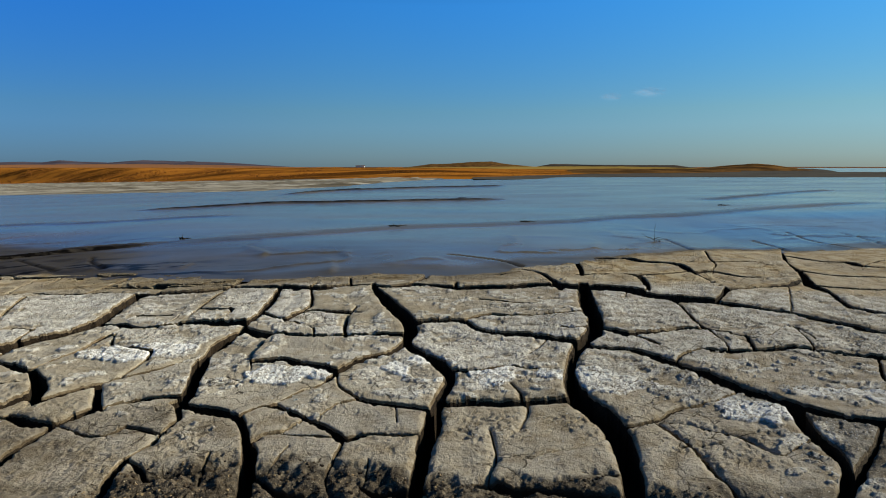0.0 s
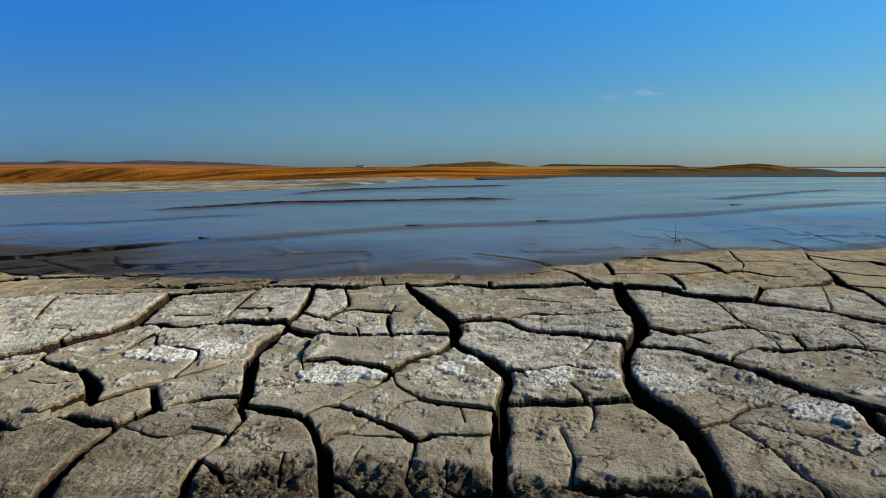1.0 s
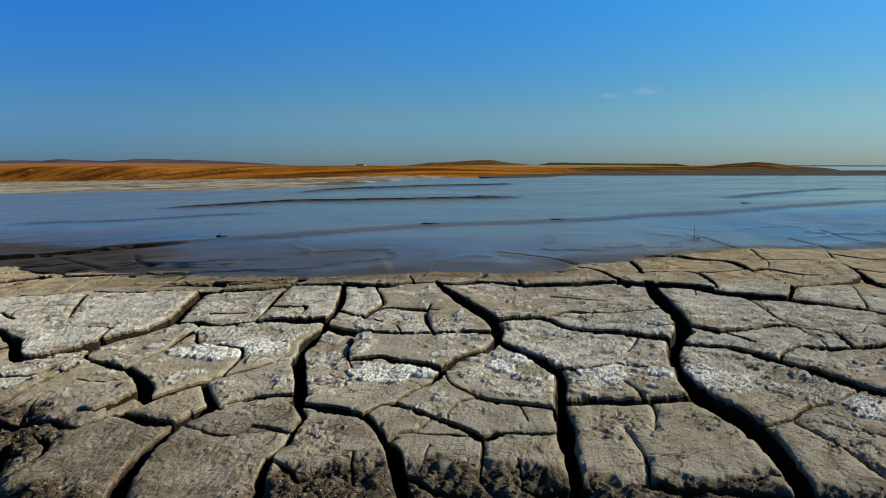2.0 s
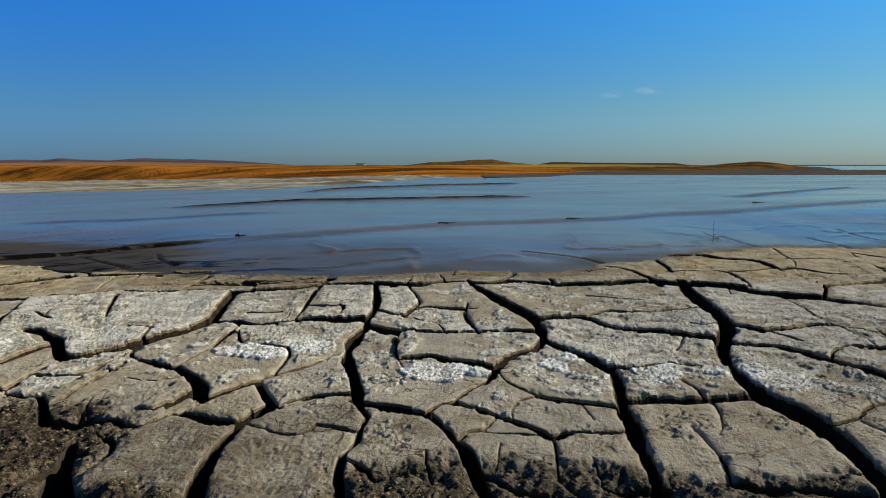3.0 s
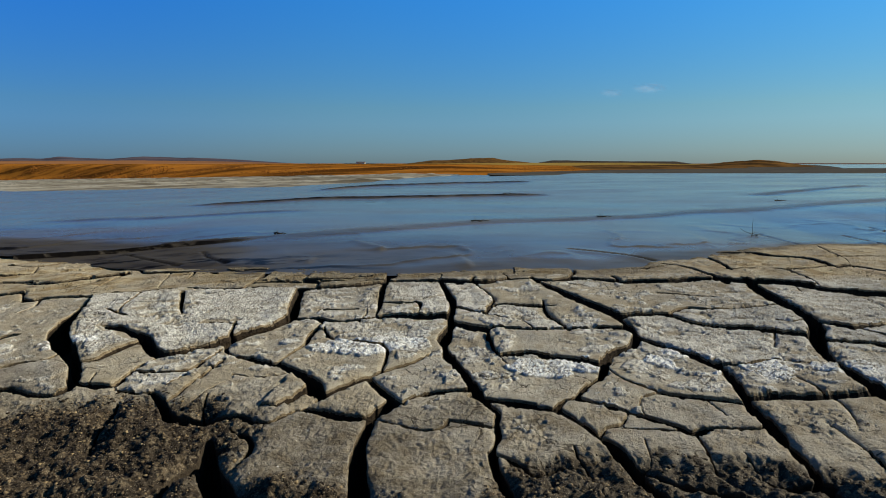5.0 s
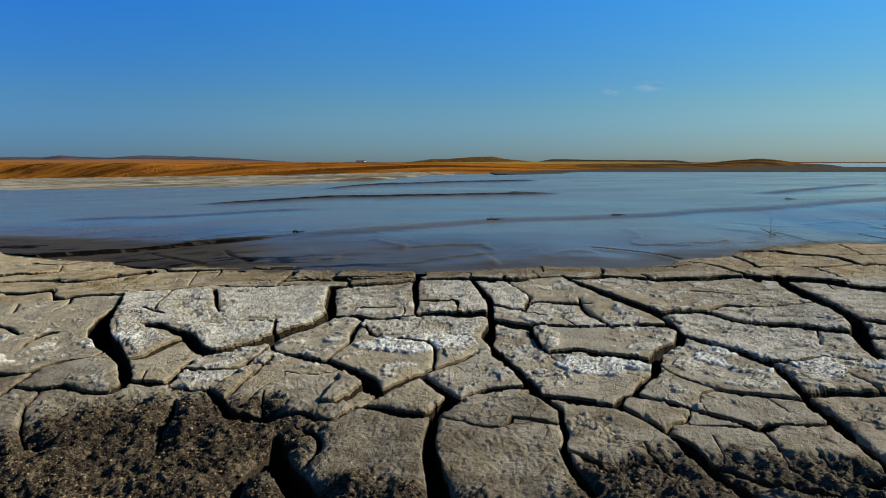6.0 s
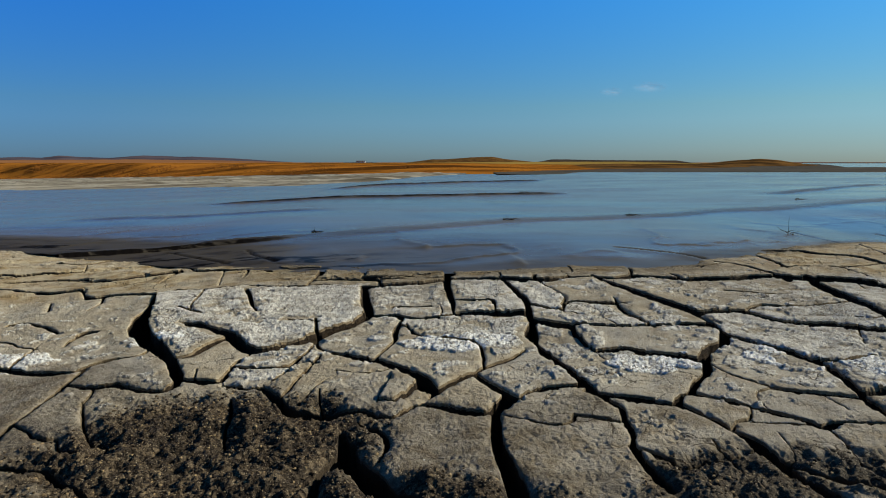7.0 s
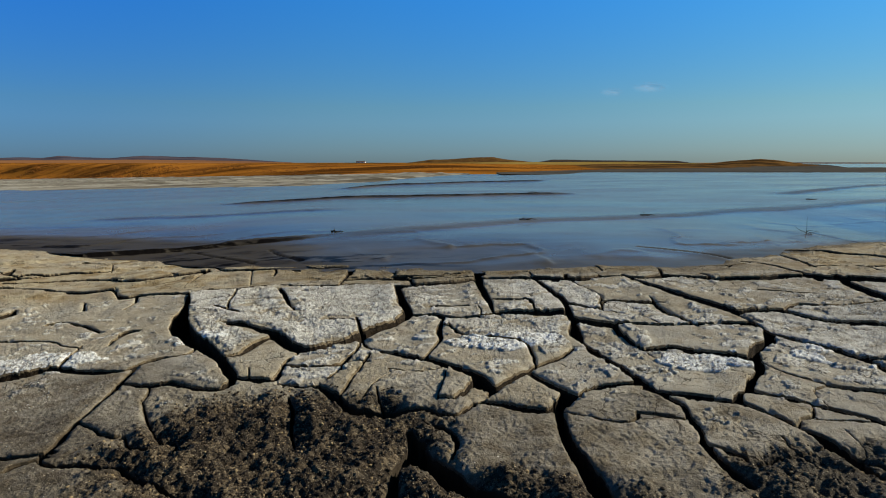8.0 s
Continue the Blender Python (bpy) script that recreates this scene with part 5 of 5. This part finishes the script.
def dead_plant(x, y, tall, twigs, label):
    """A withered stem that stands in a clot of mud."""
    rng = random.Random(int(x * 1000 + 77))
    z = float(flats(np.float64(x), np.float64(y))) + 0.002
    root = tagged(new("dead_plant"), label, "dead plant", "dead plants on the mud")
    root.location = (x, y, z)
    for k in range(3):
        bm = bmesh.new()
        lump(bm, (0.025 * (k - 1) + rng.uniform(-0.01, 0.01), rng.uniform(-0.01, 0.01), 0.002), rng.uniform(0.006, 0.010), rng, 0.45)
        part("clod", bm, CLOD, root, "dark clot of wet mud")
    bm = bmesh.new()
    tube(bm, crooked((0, 0, 0), (0.01 * tall, 0.0, tall), 0.03 * tall, rng), 0.0018, 0.0006)
    part("stem", bm, TWIG, root)
    for k in range(twigs):
        bm = bmesh.new()
        h = rng.uniform(0.02, 0.14) * tall
        s = rng.choice((-1, 1))
        tube(bm, crooked((0.01 * h, 0, h), (s * rng.uniform(0.04, 0.09), rng.uniform(-0.03, 0.03), h + rng.uniform(0.005, 0.05)), 0.006, rng), 0.0022, 0.0008)
        part("twig", bm, TWIG, root)


def stick(x, y, length, turn, label):
    """A short dark stick half sunk in the mud, with a broken fork."""
    rng = random.Random(int(x * 1000 + 991))
    z = float(flats(np.float64(x), np.float64(y))) + float(ridge_field(np.array([x]), np.array([y]))[0][0])
    root = tagged(new("stick"), label, "stick", "sticks on the mud")
    root.matrix_world = pose(x, y, z, 0, 0, turn)
    bm = bmesh.new()
    tube(bm, crooked((-length / 2, 0, 0.004), (length / 2, 0.01, 0.004), 0.003, rng, 9), 0.0055, 0.002)
    lump(bm, (0.0, 0, 0.0), 0.016, rng, 0.3)
    part("branch", bm, CLOD, root)
    bm = bmesh.new()
    tube(bm, crooked((-0.2 * length, 0, 0.005), (-0.32 * length, 0.01, 0.03), 0.003, rng), 0.002, 0.0008)
    part("fork", bm, TWIG, root)


dead_plant(1.30, 3.62, 0.11, 3, "thin withered plant standing in dark wet mud")
stick(-0.33, 4.24, 0.13, 4, "dark forked stick half sunk in wet mud")
stick(0.66, 4.60, 0.12, -5, "dark broken stick lying on the mud bar")
stick(-1.60, 3.62, 0.08, -25, "short bent dark stick on wet mud")
stick(3.02, 6.35, 0.14, 5, "dark stick lying in the shallow film")
stick(0.30, 7.90, 0.2, 0, "dark twig lying on a mud bar")


def crumbs(name, label, chance, n, small, big, dark, light, pale, seed):
    """Loose crumbs lying on the crust; chance: how likely at each place of it."""
    rng = np.random.default_rng(seed)
    ball = bmesh.new()
    bmesh.ops.create_icosphere(ball, subdivisions=1, radius=1.0)
    shape = np.array([v.co[:] for v in ball.verts])
    faces = np.array([[v.index for v in f.verts] for f in ball.faces])
    ball.free()
    odds = (chance * (GAP["D"] > 0.005) * GAP["Y"] ** 2).ravel()
    at = rng.choice(odds.size, n, p=odds / odds.sum())
    x, y, z = (GAP[key].ravel()[at] for key in ("X", "Y", "top"))
    size = small + (big - small) * rng.random(n) ** 3
    x, y = x + rng.uniform(-0.001, 0.001, n), y + rng.uniform(-0.001, 0.001, n)
    jag = 1 + 0.6 * (rng.random((n, len(shape), 1)) - 0.5)
    V = shape[None] * jag * size[:, None, None] * np.array((1, 1, 0.7)) + np.stack([x, y, z], 1)[:, None]
    F = faces[None] + (np.arange(n) * len(shape))[:, None, None]
    k = Mat(name, 0.9, 0.15)
    island = k.t.nodes.new("ShaderNodeNewGeometry").outputs["Random Per Island"]
    c = k.mix(k.ramp(island, 0.0, 0.8), dark, light)
    k.color(k.mix(k.ramp(island, 0.80, 0.88), c, pale))
    me = mesh_of(name, V.reshape(-1, 3), F.reshape(-1, 3), (k.m,), shade=False)
    tagged(new(name, me), label, "crumbs", kind="stuff")


RUBBLY = patches(RUBBLE, GAP["X"], GAP["Y"], 71, 0.05)
crumbs("soil_crumbs", "loose dark and tan crumbs on damp mud", smooth(0.3, 0.6, RUBBLY), 7500, 0.0010, 0.0040,
       (0.014, 0.010, 0.007), (0.09, 0.064, 0.038), (0.27, 0.195, 0.105), 5)
GRAINY = smooth(0.0, 0.5, fbm(GAP["X"] * 7, GAP["Y"] * 7, 120) + 0.5 * fbm(GAP["X"] * 28, GAP["Y"] * 28, 121)) * (0.15 + GAP["rough"]) + 0.4 * GAP["salt"]
crumbs("salt_crumbs", "small pale salty crumbs scattered over dry mud", GRAINY * smooth(2.1, 1.6, GAP["Y"]) * (1 - smooth(0.2, 0.5, RUBBLY)), 16000, 0.0007, 0.0022,
       (0.20, 0.15, 0.09), (0.44, 0.40, 0.33), (0.62, 0.60, 0.55), 6)


def dry_grass():
    """Tufts of dry grass along the far bank."""
    rng = np.random.default_rng(8)
    n = 12000
    a = rng.uniform(-1.1, 0.2, n)
    back = rng.random(n) ** 1.3 * 11
    R = bank(a) * (1 + 0.004 * rng.normal(size=n)) + 0.4 + back
    X, Y = a * R, R
    low = flats(X, bank(a))
    s = (R - bank(a)) / 60
    rise = smooth(0, 0.24, s)
    z = low * (1 - rise) + rise * 0.34 - 0.03
    clump = smooth(-0.2, 0.5, fbm(X * 0.5, Y * 0.5, 33))
    tall = R * (0.0010 + 0.0016 * rng.random(n)) * (0.35 + clump) * np.where(a < -0.05, 1, 0.55)
    wide = tall * 0.55
    V, F = [], []
    for k in range(5):
        t = rng.uniform(0, math.pi, n)
        dx, dy = np.cos(t) * wide * 0.22, np.sin(t) * wide * 0.22
        ox, oy = rng.normal(size=n) * wide * 0.5, rng.normal(size=n) * wide * 0.5
        lean = rng.normal(size=(2, n)) * tall * 0.3
        V += [np.stack([X + ox - dx, Y + oy - dy, z], 1), np.stack([X + ox + dx, Y + oy + dy, z], 1), np.stack([X + ox + lean[0], Y + oy + lean[1], z + tall * rng.uniform(0.6, 1, n)], 1)]
        F.append(np.arange(n)[:, None] + np.array((0, 1, 2)) * n + 3 * n * k)
    k = Mat("dry_grass_blade", 0.9, 0.1)
    island = k.t.nodes.new("ShaderNodeNewGeometry").outputs["Random Per Island"]
    patch = k.noise(0.16, 3, 0.6, (1, 0.5, 1))
    c = k.mix(island, (0.21, 0.075, 0.013), (0.30, 0.11, 0.018))
    k.color(k.mix(k.ramp(patch, 0.52, 0.40, 0, 0.8), c, (0.075, 0.034, 0.009)))
    me = mesh_of("dry_grass", np.concatenate(V), np.concatenate(F), (k.m,), shade=False)
    tagged(new("dry_grass", me), "orange and brown dry grass tufts along the bank", "dry grass", kind="stuff")


dry_grass()


def house(x, y, z):
    """A small white house far off."""
    root = tagged(new("house"), "small white far-off house with a dark roof", "house")
    root.location = (x, y, z)
    white = plain_material("white_render", (0.72, 0.71, 0.68), (0.82, 0.81, 0.78), 0.8)
    slate = plain_material("dark_roof", (0.08, 0.06, 0.06), (0.14, 0.11, 0.10), 1.5)
    bm = bmesh.new()
    bmesh.ops.create_cube(bm, size=1, matrix=Matrix.Translation((0, 0, 0.9)) @ Matrix.Diagonal((11.0, 6, 1.8, 1)))
    part("wall", bm, white, root, shade=False)
    bm = bmesh.new()
    ends = []
    for sx in (-5.8, 5.8):
        ends.append([bm.verts.new((sx, -3.4, 1.75)), bm.verts.new((sx, 3.4, 1.75)), bm.verts.new((sx, 0, 2.7))])
    a, b = ends
    bm.faces.new(a)
    bm.faces.new(b[::-1])
    for i in range(3):
        bm.faces.new((a[i], b[i], b[(i + 1) % 3], a[(i + 1) % 3]))
    part("roof", bm, slate, root, "dark slate roof", shade=False)


house(-104.0, 750.0, -0.05)


def cloud(x, y, z, long, high, seed):
    """A thin wisp of cloud: a bellied veil, dense in the middle and fading to its rim."""
    k = Mat("thin_cloud", 1.0, 0.0)
    place = k.t.nodes.new("ShaderNodeTexCoord").outputs["Object"]
    size = k.t.nodes.new("ShaderNodeMapping")
    size.inputs["Scale"].default_value = (2 / long, 0, 2 / high)
    k.t.links.new(place, size.inputs["Vector"])
    far = k.t.nodes.new("ShaderNodeVectorMath")
    far.operation = "LENGTH"
    k.t.links.new(size.outputs[0], far.inputs[0])
    dense = k.calc("MULTIPLY", k.ramp(far.outputs["Value"], 1.0, 0.1), k.ramp(k.noise(0.035, 5, 0.6, (0.6, 1, 1.6)), 0.25, 0.65, 0.03, 0.15))
    k.color((0.86, 0.82, 0.84))
    see = k.t.nodes.new("ShaderNodeBsdfTransparent")
    thin = k.t.nodes.new("ShaderNodeBsdfTranslucent")
    thin.inputs["Color"].default_value = (0.86, 0.82, 0.84, 1)
    both, veil = k.t.nodes.new("ShaderNodeAddShader"), k.t.nodes.new("ShaderNodeMixShader")
    k.t.links.new(k.b.outputs[0], both.inputs[0])
    k.t.links.new(thin.outputs[0], both.inputs[1])
    k.t.links.new(dense, veil.inputs[0])
    k.t.links.new(see.outputs[0], veil.inputs[1])
    k.t.links.new(both.outputs[0], veil.inputs[2])
    k.t.links.new(veil.outputs[0], k.t.nodes["Material Output"].inputs["Surface"])
    u, v = np.meshgrid(np.linspace(-1, 1, 33), np.linspace(-1, 1, 17))
    belly = 0.12 * long * (u * u + v * v) + 3 * fbm(u * 4 + seed, v * 3, seed)
    idx = np.arange(u.size).reshape(u.shape)
    f = np.stack([idx[:-1, :-1], idx[:-1, 1:], idx[1:, 1:], idx[1:, :-1]], -1).reshape(-1, 4)
    me = mesh_of("cloud", np.stack([u * long / 2, belly, v * high / 2], -1).reshape(-1, 3), f, (k.m,))
    ob = tagged(new("cloud", me), "faint pinkish-white wisp of cloud", "cloud", "clouds", "structure")
    ob.location = (x, y, z)


cloud(838, 3000, 348, 130, 46, 1)
cloud(1030, 3000, 372, 210, 60, 2)
